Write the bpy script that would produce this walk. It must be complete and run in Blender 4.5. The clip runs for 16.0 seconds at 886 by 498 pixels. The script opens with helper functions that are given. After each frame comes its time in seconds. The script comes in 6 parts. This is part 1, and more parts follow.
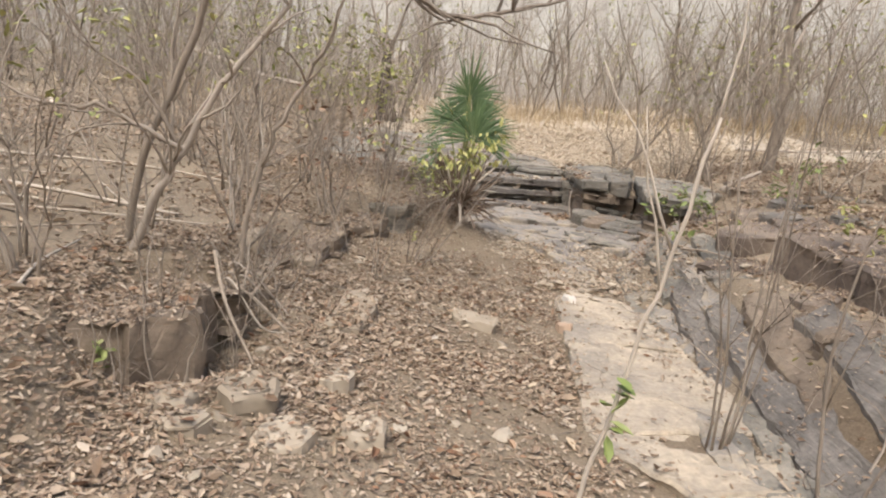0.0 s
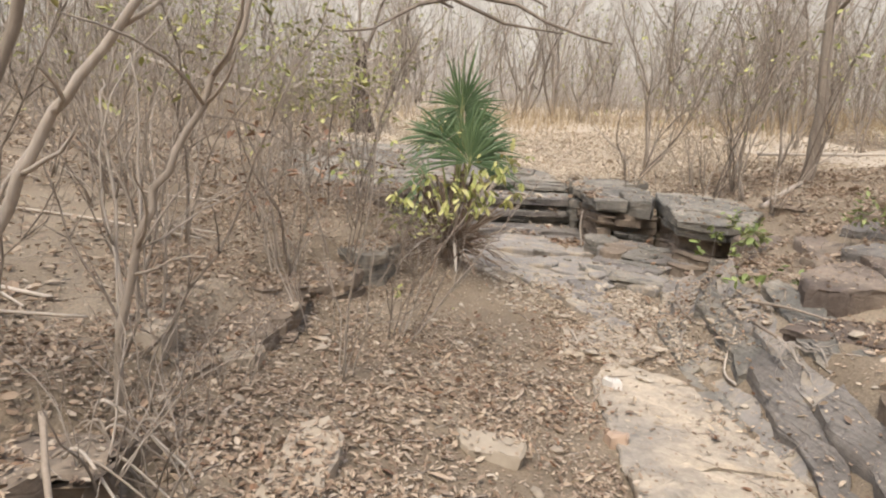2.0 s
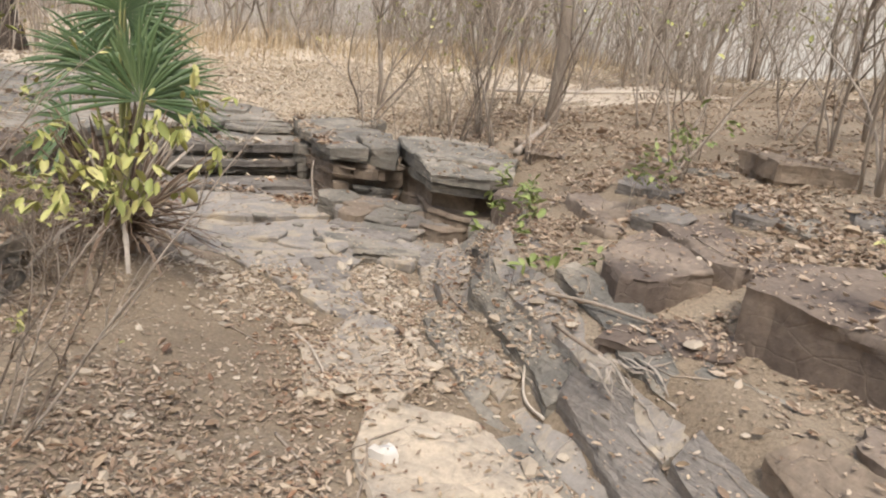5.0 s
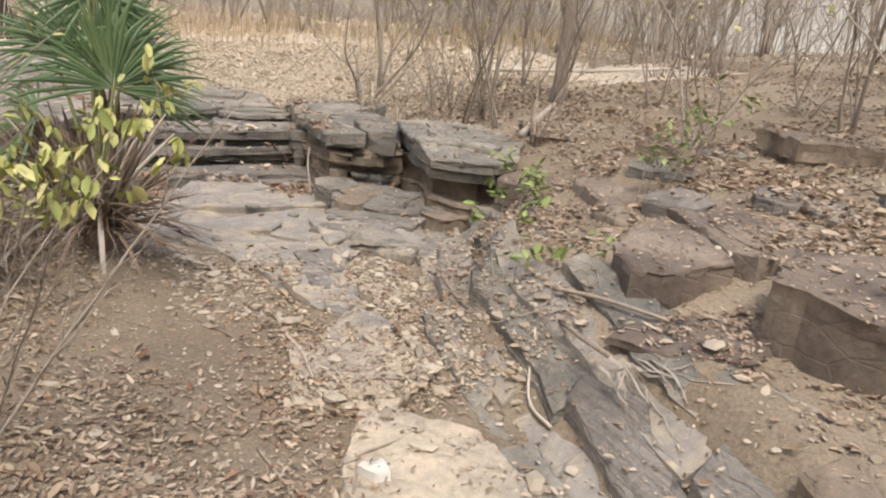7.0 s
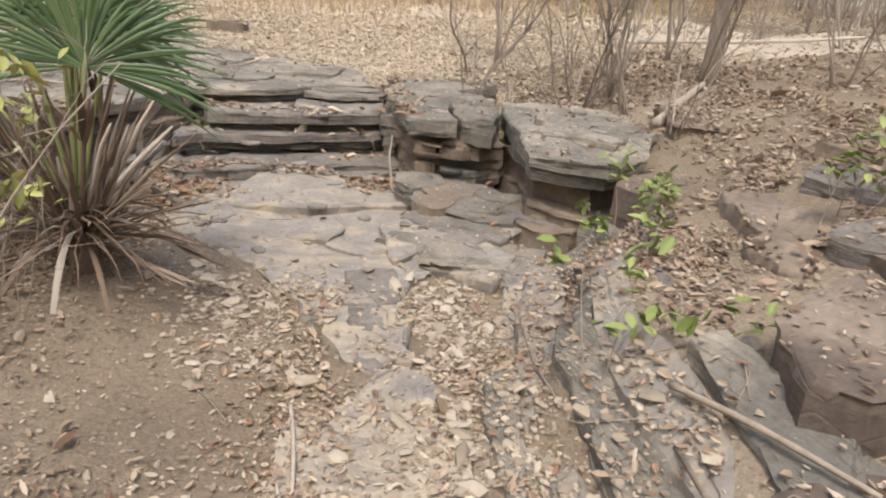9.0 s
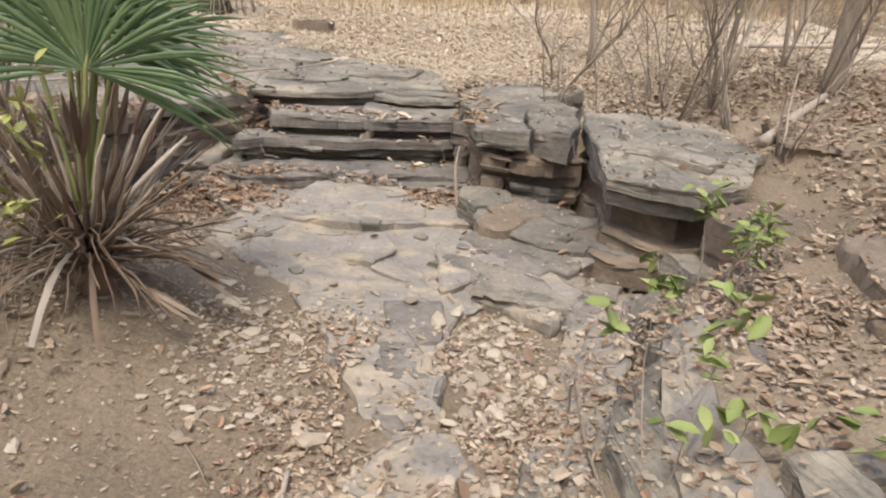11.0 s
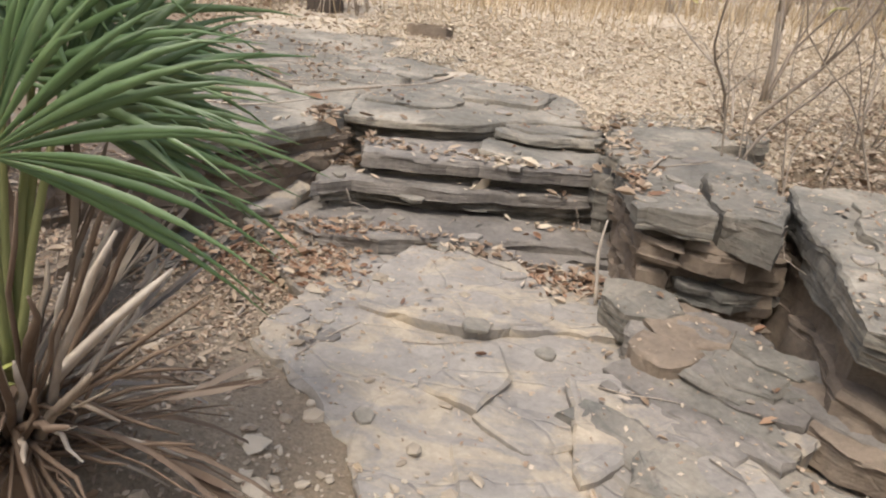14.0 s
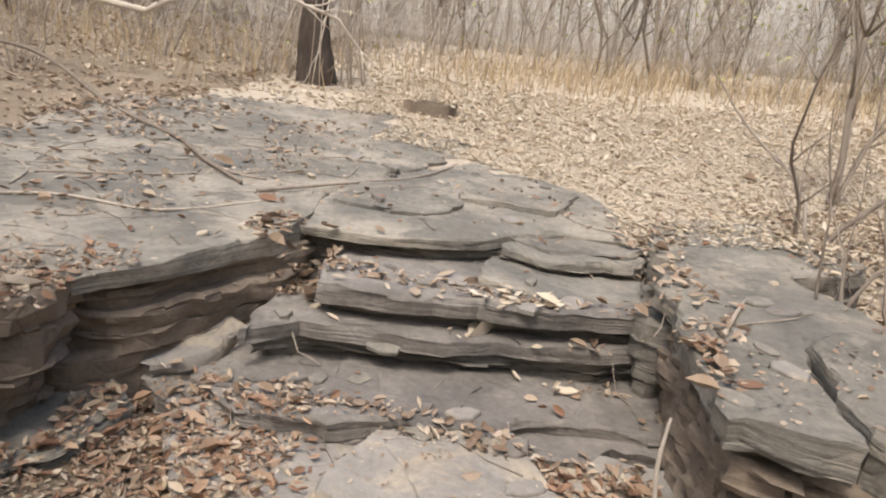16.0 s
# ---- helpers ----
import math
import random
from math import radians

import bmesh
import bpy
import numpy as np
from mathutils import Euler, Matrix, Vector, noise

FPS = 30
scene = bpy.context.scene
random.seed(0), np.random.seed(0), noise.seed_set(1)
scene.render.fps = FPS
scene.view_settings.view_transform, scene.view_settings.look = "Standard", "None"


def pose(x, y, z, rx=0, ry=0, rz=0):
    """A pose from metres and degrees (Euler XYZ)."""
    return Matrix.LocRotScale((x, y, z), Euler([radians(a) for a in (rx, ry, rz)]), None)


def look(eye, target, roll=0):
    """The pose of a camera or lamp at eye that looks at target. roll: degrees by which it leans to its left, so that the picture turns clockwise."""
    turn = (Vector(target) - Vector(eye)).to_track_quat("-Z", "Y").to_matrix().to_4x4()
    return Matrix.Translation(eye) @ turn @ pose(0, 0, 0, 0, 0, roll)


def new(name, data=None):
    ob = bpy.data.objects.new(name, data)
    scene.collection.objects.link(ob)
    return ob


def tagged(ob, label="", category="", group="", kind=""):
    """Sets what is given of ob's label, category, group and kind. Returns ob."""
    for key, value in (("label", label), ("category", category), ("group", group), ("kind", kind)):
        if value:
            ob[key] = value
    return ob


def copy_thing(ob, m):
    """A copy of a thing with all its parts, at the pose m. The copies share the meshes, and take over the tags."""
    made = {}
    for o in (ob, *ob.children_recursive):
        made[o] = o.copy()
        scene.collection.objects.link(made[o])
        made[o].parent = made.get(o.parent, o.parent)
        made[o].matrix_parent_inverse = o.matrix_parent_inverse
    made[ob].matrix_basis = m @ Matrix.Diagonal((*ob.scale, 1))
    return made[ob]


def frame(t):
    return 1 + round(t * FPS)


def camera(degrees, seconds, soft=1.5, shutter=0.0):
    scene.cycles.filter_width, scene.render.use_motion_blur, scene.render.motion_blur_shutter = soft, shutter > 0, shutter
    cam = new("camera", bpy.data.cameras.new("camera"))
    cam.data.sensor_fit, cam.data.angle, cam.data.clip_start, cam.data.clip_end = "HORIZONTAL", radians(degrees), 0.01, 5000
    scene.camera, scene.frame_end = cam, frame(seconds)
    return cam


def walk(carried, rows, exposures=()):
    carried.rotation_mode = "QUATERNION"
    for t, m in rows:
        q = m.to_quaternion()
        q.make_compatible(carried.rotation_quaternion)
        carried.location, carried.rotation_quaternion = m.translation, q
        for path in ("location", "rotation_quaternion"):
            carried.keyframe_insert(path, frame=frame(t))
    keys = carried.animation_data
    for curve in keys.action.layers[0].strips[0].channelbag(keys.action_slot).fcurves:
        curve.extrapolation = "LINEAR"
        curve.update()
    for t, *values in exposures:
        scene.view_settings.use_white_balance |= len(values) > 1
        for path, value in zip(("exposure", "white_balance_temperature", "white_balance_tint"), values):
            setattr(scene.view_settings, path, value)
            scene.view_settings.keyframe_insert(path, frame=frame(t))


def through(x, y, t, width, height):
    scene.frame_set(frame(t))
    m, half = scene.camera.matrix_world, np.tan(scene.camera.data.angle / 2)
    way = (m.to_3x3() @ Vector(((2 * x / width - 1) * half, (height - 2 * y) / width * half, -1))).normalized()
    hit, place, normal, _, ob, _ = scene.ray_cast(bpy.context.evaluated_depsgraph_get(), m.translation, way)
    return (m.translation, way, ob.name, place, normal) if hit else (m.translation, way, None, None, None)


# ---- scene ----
from mathutils.geometry import delaunay_2d_cdt
from mathutils.bvhtree import BVHTree

cam = camera(66.0, 16.0, soft=2.1)
METRES, EYE, TILT, LEAN, TURN = 7.9, 1.5, 0.0, 0.0, 0.0
ROWS = [
    (0.0, 0.0, 0.0, 0.0, 1.34, -12.57, -6.0),
    (0.5, -0.0079, 0.0505, -0.0011, 4.87, -11.18, -4.63),
    (1.0, -0.0121, 0.0984, 0.0036, 8.03, -13.46, -4.14),
    (1.5, -0.0115, 0.1452, 0.0051, 7.24, -12.63, -5.38),
    (2.0, -0.0113, 0.1955, 0.009, -0.32, -12.27, -4.42),
    (2.5, -0.0078, 0.2494, 0.001, -10.37, -17.87, -2.93),
    (3.0, 0.0032, 0.3019, -0.003, -15.04, -17.41, -7.67),
    (3.5, 0.0105, 0.3474, -0.004, -15.71, -18.92, -6.0),
    (4.0, 0.0185, 0.3843, -0.0035, -22.96, -18.59, -5.9),
    (4.5, 0.0249, 0.3961, -0.001, -23.54, -17.74, -6.38),
    (5.0, 0.0246, 0.399, 0.0015, -23.03, -15.76, -6.92),
    (7.5, 0.0615, 0.4513, -0.0029, -21.79, -18.29, -4.91),
    (8.0, 0.0834, 0.491, -0.0065, -19.6, -19.43, -3.58),
    (8.5, 0.102, 0.5218, -0.0071, -17.51, -19.8, -2.56),
    (9.0, 0.1295, 0.548, -0.0073, -10.73, -20.21, -4.57),
    (9.5, 0.1561, 0.5692, -0.0083, -5.25, -21.01, -4.56),
    (10.0, 0.1681, 0.5796, -0.0091, -1.54, -21.27, -3.52),
    (12.5, 0.1543, 0.6721, 0.0004, -3.96, -19.54, -6.48),
    (13.0, 0.1538, 0.7018, 0.0034, 3.03, -19.32, -5.62),
    (13.5, 0.1505, 0.7367, 0.001, 1.51, -18.26, -5.28),
    (14.0, 0.1452, 0.7734, -0.0019, 7.26, -21.98, -6.42),
    (14.5, 0.1454, 0.8149, -0.003, 11.07, -19.94, -5.36),
    (15.0, 0.1459, 0.8562, 0.003, 15.96, -15.9, -6.23),
    (15.5, 0.1445, 0.8878, 0.0032, 15.15, -13.26, -8.98),
    (16.0, 0.1374, 0.93, -0.0, 8.29, -16.77, -7.46),
]
walk(cam, [(t, pose(0, 0, EYE, TILT, LEAN, TURN) @ pose(METRES * x, METRES * y, METRES * z, 90 + pitch, roll, yaw)) for t, x, y, z, yaw, pitch, roll in ROWS])

# ---- light: a hazy, nearly overcast sky ----
scene.view_settings.exposure = 0.52
world = bpy.data.worlds.new("sky")
scene.world = world
world.use_nodes = True
wn = world.node_tree.nodes
sky = wn.new("ShaderNodeTexSky")
sky.sky_type = "NISHITA"
sky.sun_disc = False
sky.sun_elevation, sky.sun_rotation = radians(62), radians(200)
sky.air_density, sky.dust_density, sky.ozone_density = 1.3, 5.0, 1.5
wn["Background"].inputs["Strength"].default_value = 0.15
world.node_tree.links.new(sky.outputs["Color"], wn["Background"].inputs["Color"])
sun = new("sun", bpy.data.lights.new("sun", "SUN"))
sun.data.energy, sun.data.angle, sun.data.color = 1.5, radians(14), (1.0, 0.965, 0.91)
sun.matrix_world = look((0, 0, 0), (math.sin(radians(20)) * math.cos(radians(62)), math.cos(radians(20)) * math.cos(radians(62)), -math.sin(radians(62))))

# glowing backdrop ring far beyond the wood, pale haze painted in its colour
n_side = 72
hv = [(math.cos(2 * math.pi * i / n_side) * 75, 6 + math.sin(2 * math.pi * i / n_side) * 75, z) for z in (-8, 4, 16, 34) for i in range(n_side)]
hf = [(k * n_side + i, k * n_side + (i + 1) % n_side, (k + 1) * n_side + (i + 1) % n_side, (k + 1) * n_side + i) for k in range(3) for i in range(n_side)]
haze_mat = bpy.data.materials.new("painted_haze_glow")
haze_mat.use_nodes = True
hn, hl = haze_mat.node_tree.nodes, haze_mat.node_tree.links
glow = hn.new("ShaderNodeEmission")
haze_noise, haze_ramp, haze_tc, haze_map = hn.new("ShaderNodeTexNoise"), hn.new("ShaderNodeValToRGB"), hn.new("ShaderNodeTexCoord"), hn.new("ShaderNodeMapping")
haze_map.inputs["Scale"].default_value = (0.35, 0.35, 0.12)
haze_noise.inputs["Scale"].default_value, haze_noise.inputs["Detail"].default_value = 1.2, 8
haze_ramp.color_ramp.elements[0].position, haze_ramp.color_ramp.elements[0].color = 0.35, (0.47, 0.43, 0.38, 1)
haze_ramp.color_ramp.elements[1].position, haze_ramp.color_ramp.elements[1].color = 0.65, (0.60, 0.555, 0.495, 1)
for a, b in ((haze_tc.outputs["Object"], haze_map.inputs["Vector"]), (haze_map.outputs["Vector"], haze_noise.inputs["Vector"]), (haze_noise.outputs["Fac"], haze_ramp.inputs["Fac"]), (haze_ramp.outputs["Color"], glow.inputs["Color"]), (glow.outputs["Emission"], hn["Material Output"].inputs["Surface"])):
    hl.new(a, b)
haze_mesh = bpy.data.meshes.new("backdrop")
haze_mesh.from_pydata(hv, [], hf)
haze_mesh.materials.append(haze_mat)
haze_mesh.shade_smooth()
tagged(new("backdrop", haze_mesh), "glowing backdrop painted as pale hazy wooded distance", "backdrop", kind="structure")

# ---- materials ----
class Nodes:
    """Small wrapper to lay out a node material in few lines."""
    def __init__(self, name):
        self.mat = bpy.data.materials.new(name)
        self.mat.use_nodes = True
        self.tree = self.mat.node_tree
        self.bsdf = self.tree.nodes["Principled BSDF"]

    def put(self, sort, **values):
        node = self.tree.nodes.new(sort)
        for key, value in values.items():
            node.inputs[key.replace("_", " ")].default_value = value
        return node

    def link(self, a, b):
        self.tree.links.new(a, b)

    def coords(self, scale=(1, 1, 1), space="Object"):
        tc = self.put("ShaderNodeTexCoord")
        mp = self.put("ShaderNodeMapping")
        mp.inputs["Scale"].default_value = scale
        self.link(tc.outputs[space], mp.inputs["Vector"])
        return mp.outputs["Vector"]

    def noise(self, vec, scale, detail=6, rough=0.6, distortion=0.0):
        n = self.put("ShaderNodeTexNoise", Scale=scale, Detail=detail, Roughness=rough, Distortion=distortion)
        self.link(vec, n.inputs["Vector"])
        return n.outputs["Fac"]

    def ramp(self, fac, stops):
        r = self.put("ShaderNodeValToRGB")
        el = r.color_ramp.elements
        while len(el) < len(stops):
            el.new(0.5)
        for e, (p, c) in zip(el, stops):
            e.position, e.color = p, (*c, 1)
        self.link(fac, r.inputs["Fac"])
        return r.outputs["Color"]

    def mix(self, fac, a, b, mode="MIX"):
        m = self.tree.nodes.new("ShaderNodeMix")
        m.data_type, m.blend_type = "RGBA", mode
        for sock, v in ((m.inputs[0], fac), (m.inputs[6], a), (m.inputs[7], b)):
            if isinstance(v, (int, float)):
                sock.default_value = v
            elif isinstance(v, tuple):
                sock.default_value = (*v, 1)
            else:
                self.link(v, sock)
        return m.outputs[2]

    def maths(self, op, a, b):
        m = self.tree.nodes.new("ShaderNodeMath")
        m.operation = op
        for sock, v in ((m.inputs[0], a), (m.inputs[1], b)):
            if isinstance(v, (int, float)):
                sock.default_value = v
            else:
                self.link(v, sock)
        return m.outputs[0]

    def finish(self, colour, rough=0.9, bumps=(), specular=0.2):
        self.link(colour, self.bsdf.inputs["Base Color"])
        self.bsdf.inputs["Roughness"].default_value = rough
        self.bsdf.inputs["Specular IOR Level"].default_value = specular
        last = None
        for height, strength, distance in bumps:
            b = self.put("ShaderNodeBump", Strength=strength, Distance=distance)
            self.link(height, b.inputs["Height"])
            if last:
                self.link(last, b.inputs["Normal"])
            last = b.outputs["Normal"]
        if last:
            self.link(last, self.bsdf.inputs["Normal"])
        return self.mat


def rock_material(name, pale, mid, dark, lichen=(0.30, 0.31, 0.28), bands=1.0):
    """Bedded, weathered stone: thin level beds, blotches of stain, fine grain."""
    n = Nodes(name)
    v = n.coords()
    blot = n.noise(v, 1.6, 5, 0.6, 0.6)
    fine = n.noise(v, 26, 6, 0.7)
    base = n.ramp(blot, [(0.36, dark), (0.5, mid), (0.62, pale)])
    bed = n.noise(n.coords((2.0, 2.0, 46.0)), 1.0, 5, 0.65, 0.3)
    base = n.mix(n.maths("MULTIPLY", bands * 0.9, n.ramp(bed, [(0.52, (0, 0, 0)), (0.6, (1, 1, 1))])), base, tuple(c * 0.58 for c in mid))
    base = n.mix(n.maths("MULTIPLY", 0.55, n.noise(n.coords((1, 1, 1)), 5.5, 6, 0.75, 1.2)), base, lichen)
    base = n.mix(0.75, base, n.ramp(fine, [(0.3, (0.66, 0.65, 0.64)), (0.7, (1.15, 1.13, 1.10))]), "MULTIPLY")
    crack = n.put("ShaderNodeTexVoronoi", Scale=3.2)
    crack.feature = "DISTANCE_TO_EDGE"
    n.link(n.coords((1.0, 1.7, 3.0)), crack.inputs["Vector"])
    line = n.maths("MINIMUM", n.maths("MULTIPLY", crack.outputs["Distance"], 24.0), 1.0)
    return n.finish(base, 0.88, [(bed, min(0.7, 0.08 + 1.4 * bands), 0.03), (n.noise(v, 9, 8, 0.7), 0.6, 0.02), (line, 0.25, 0.012), (fine, 0.4, 0.006)])


def slab_material(name, grey, tan, share=0.5):
    """Worn bedding planes: blue-grey stone with flakes of tan stone and sandy dust, cut by hairline cracks."""
    n = Nodes(name)
    v = n.coords()
    patch = n.noise(n.coords((1.0, 1.6, 1.0)), 2.4, 10, 0.72, 0.6)
    pick = n.ramp(patch, [(share - 0.05, (0, 0, 0)), (share + 0.05, (1, 1, 1))])
    base = n.mix(pick, grey, tan)
    fine = n.noise(v, 34, 6, 0.72)
    wide = n.noise(v, 4.0, 6, 0.65, 0.5)
    base = n.mix(0.8, base, n.ramp(wide, [(0.3, (0.72, 0.72, 0.73)), (0.7, (1.16, 1.14, 1.10))]), "MULTIPLY")
    base = n.mix(0.6, base, n.ramp(fine, [(0.3, (0.7, 0.69, 0.68)), (0.7, (1.16, 1.14, 1.11))]), "MULTIPLY")
    crack = n.put("ShaderNodeTexVoronoi", Scale=2.1)
    crack.feature = "DISTANCE_TO_EDGE"
    bent = n.put("ShaderNodeTexNoise", Scale=3.0, Detail=4.0)
    n.link(v, bent.inputs["Vector"])
    where = n.mix(0.12, n.coords((1.0, 1.5, 1.0)), bent.outputs["Color"])
    n.link(where, crack.inputs["Vector"])
    line = n.maths("MINIMUM", n.maths("MULTIPLY", crack.outputs["Distance"], 40.0), 1.0)
    return n.finish(base, 0.86, [(pick, 0.35, 0.008), (wide, 0.5, 0.012), (line, 0.5, 0.010), (fine, 0.4, 0.005)])


def plain_material(name, stops, scale=14.0, rough=0.9, stretch=(1, 1, 1), bump=0.4, by="island", spread=0.5, specular=0.15, through=0.0):
    """A colour from a ramp, picked partly by piece and partly by grain."""
    n = Nodes(name)
    grain = n.noise(n.coords(stretch), scale, 5, 0.65)
    if by == "island":
        pick = n.put("ShaderNodeNewGeometry").outputs["Random Per Island"]
    else:
        pick = n.put("ShaderNodeObjectInfo").outputs["Random"]
    fac = n.maths("ADD", n.maths("MULTIPLY", pick, spread), n.maths("MULTIPLY", grain, 1.0 - spread))
    mat = n.finish(n.ramp(fac, stops), rough, [(grain, bump, 0.006)], specular)
    if through:
        n.bsdf.inputs["Transmission Weight"].default_value = 0.0
        n.bsdf.inputs["Subsurface Weight"].default_value = through
        n.bsdf.inputs["Subsurface Radius"].default_value = (0.004, 0.004, 0.002)
    return mat


def soil_material():
    """Dry earth: pale sandy dust, browner damp soil, crumbs and grit."""
    n = Nodes("dry_soil")
    v = n.coords()
    big = n.noise(v, 0.55, 4, 0.55, 0.5)
    base = n.ramp(big, [(0.35, (0.215, 0.166, 0.116)), (0.5, (0.285, 0.228, 0.163)), (0.66, (0.375, 0.308, 0.23))])
    base = n.mix(n.maths("MULTIPLY", 0.6, n.noise(v, 4.5, 6, 0.7, 0.8)), base, (0.20, 0.157, 0.117))
    grit = n.noise(v, 60, 5, 0.8)
    base = n.mix(0.8, base, n.ramp(grit, [(0.28, (0.45, 0.42, 0.38)), (0.5, (0.95, 0.95, 0.93)), (0.74, (1.4, 1.36, 1.28))]), "MULTIPLY")
    sep = n.put("ShaderNodeSeparateXYZ")
    n.link(v, sep.inputs["Vector"])
    # sandy clearing soil, paled so its colour also carries the brighter sunlight there
    sunlit_sand = n.maths("MULTIPLY", n.maths("GREATER_THAN", n.maths("ADD", sep.outputs["Y"], n.noise(v, 1.2, 5, 0.7)), 11.6), 0.9)
    inside = n.maths("MULTIPLY", n.maths("GREATER_THAN", n.maths("ADD", sep.outputs["X"], n.noise(v, 0.9, 5, 0.7)), -1.6), n.maths("LESS_THAN", n.maths("ADD", sep.outputs["X"], n.noise(v, 0.8, 5, 0.7)), 9.0))
    sunlit_sand = n.maths("MULTIPLY", sunlit_sand, inside)
    base = n.mix(sunlit_sand, base, n.ramp(n.noise(v, 22, 6, 0.75), [(0.3, (0.44, 0.365, 0.275)), (0.7, (0.62, 0.54, 0.43))]))
    return n.finish(base, 0.97, [(n.noise(v, 7, 8, 0.7), 0.7, 0.03), (grit, 0.6, 0.008)], 0.1)


ROCK_GREY = rock_material("grey_bedded_stone", (0.40, 0.345, 0.275), (0.265, 0.228, 0.183), (0.135, 0.118, 0.10))
ROCK_DARK = rock_material("dark_weathered_stone", (0.31, 0.262, 0.205), (0.195, 0.165, 0.133), (0.115, 0.099, 0.084))
ROCK_BROWN = rock_material("brown_weathered_stone", (0.33, 0.265, 0.198), (0.215, 0.168, 0.125), (0.13, 0.102, 0.078), (0.27, 0.225, 0.18), 0.15)
ROCK_BLOCK = rock_material("brown_blocky_stone", (0.30, 0.24, 0.185), (0.185, 0.144, 0.112), (0.105, 0.08, 0.066), (0.25, 0.21, 0.175), 0.0)
ROCK_SLATE = rock_material("blue_grey_bedded_stone", (0.295, 0.265, 0.232), (0.205, 0.182, 0.158), (0.125, 0.112, 0.10), (0.25, 0.235, 0.215), 0.6)
ROCK_SLAB = slab_material("tan_and_grey_slab_stone", (0.312, 0.287, 0.258), (0.42, 0.362, 0.283), 0.53)
ROCK_TAN = rock_material("tan_slab_stone", (0.60, 0.50, 0.37), (0.47, 0.395, 0.30), (0.315, 0.275, 0.225), (0.45, 0.40, 0.33), 0.3)
STONE = plain_material("loose_stone", [(0.2, (0.27, 0.225, 0.17)), (0.5, (0.38, 0.32, 0.245)), (0.8, (0.50, 0.435, 0.345))], 9, 0.9, bump=0.6, by="object")
PALE_STONE = plain_material("white_stone", [(0.2, (0.60, 0.56, 0.50)), (0.8, (0.78, 0.74, 0.68))], 12, 0.9, by="object", bump=0.4)
PINK_STONE = plain_material("pinkish_stone", [(0.2, (0.40, 0.29, 0.21)), (0.8, (0.52, 0.39, 0.29))], 12, 0.9, by="object", bump=0.4)
STONE_CHIPS = plain_material("stone_chips", [(0.2, (0.23, 0.19, 0.145)), (0.5, (0.37, 0.305, 0.23)), (0.8, (0.52, 0.45, 0.355))], 9, 0.9, bump=0.6)
SOIL = soil_material()
# dry wood, paler than BARK: the haze of distance is put into its colour
HAZED_WOOD = plain_material("hazed_dry_wood", [(0.2, (0.36, 0.31, 0.26)), (0.5, (0.48, 0.425, 0.365)), (0.8, (0.60, 0.545, 0.48))], 12, 0.95, (1, 1, 0.3), 0.3)
LEAF_DRY = plain_material("dry_leaves", [(0.05, (0.175, 0.12, 0.082)), (0.3, (0.275, 0.198, 0.138)), (0.5, (0.36, 0.272, 0.194)), (0.75, (0.44, 0.35, 0.258)), (0.97, (0.56, 0.475, 0.375))], 25, 0.8, spread=0.8, specular=0.25)
LEAF_RUST = plain_material("rust_leaves", [(0.1, (0.16, 0.09, 0.056)), (0.5, (0.30, 0.178, 0.112)), (0.9, (0.44, 0.31, 0.21))], 25, 0.8, spread=0.8, specular=0.25)
LEAF_BEIGE = plain_material("beige_leaves", [(0.1, (0.32, 0.245, 0.165)), (0.5, (0.44, 0.35, 0.25)), (0.9, (0.57, 0.475, 0.355))], 25, 0.85, spread=0.8)
# straw leaves, paled further: the clearing's sunlight is partly in this colour
LEAF_STRAW = plain_material("straw_leaves", [(0.04, (0.40, 0.315, 0.225)), (0.22, (0.49, 0.405, 0.30)), (0.5, (0.56, 0.475, 0.36)), (0.9, (0.64, 0.565, 0.45))], 25, 0.85, spread=0.8)
BARK = plain_material("grey_brown_bark", [(0.25, (0.19, 0.155, 0.122)), (0.5, (0.32, 0.268, 0.216)), (0.78, (0.46, 0.40, 0.335))], 30, 0.92, (1, 1, 0.25), 0.7, "object", 0.45)
TWIG = plain_material("dry_twigs", [(0.2, (0.20, 0.16, 0.125)), (0.5, (0.32, 0.265, 0.21)), (0.8, (0.46, 0.395, 0.325))], 30, 0.92, (1, 1, 0.3), 0.4)
STICK = plain_material("bleached_sticks", [(0.2, (0.24, 0.19, 0.145)), (0.5, (0.40, 0.335, 0.265)), (0.8, (0.58, 0.51, 0.425))], 40, 0.85, (1, 1, 0.3), 0.5, "object")
DARK_BARK = plain_material("dark_charred_bark", [(0.3, (0.035, 0.028, 0.024)), (0.6, (0.085, 0.068, 0.055)), (0.8, (0.15, 0.12, 0.10))], 14, 0.95, (1, 1, 0.3), 0.9, "object", 0.2)
FROND = plain_material("green_palm_blade", [(0.15, (0.056, 0.10, 0.036)), (0.5, (0.095, 0.155, 0.06)), (0.85, (0.18, 0.24, 0.11))], 6, 0.42, (1, 1, 1), 0.15, spread=0.55, specular=0.45, through=0.15)
PETIOLE = plain_material("green_leaf_stalk", [(0.2, (0.16, 0.20, 0.07)), (0.8, (0.31, 0.30, 0.14))], 12, 0.5, (1, 1, 0.3), 0.2)
FROND_DEAD = plain_material("dead_palm_blade", [(0.1, (0.075, 0.050, 0.034)), (0.5, (0.145, 0.10, 0.07)), (0.9, (0.30, 0.235, 0.175))], 20, 0.85, (1, 1, 0.4), 0.4, spread=0.7)
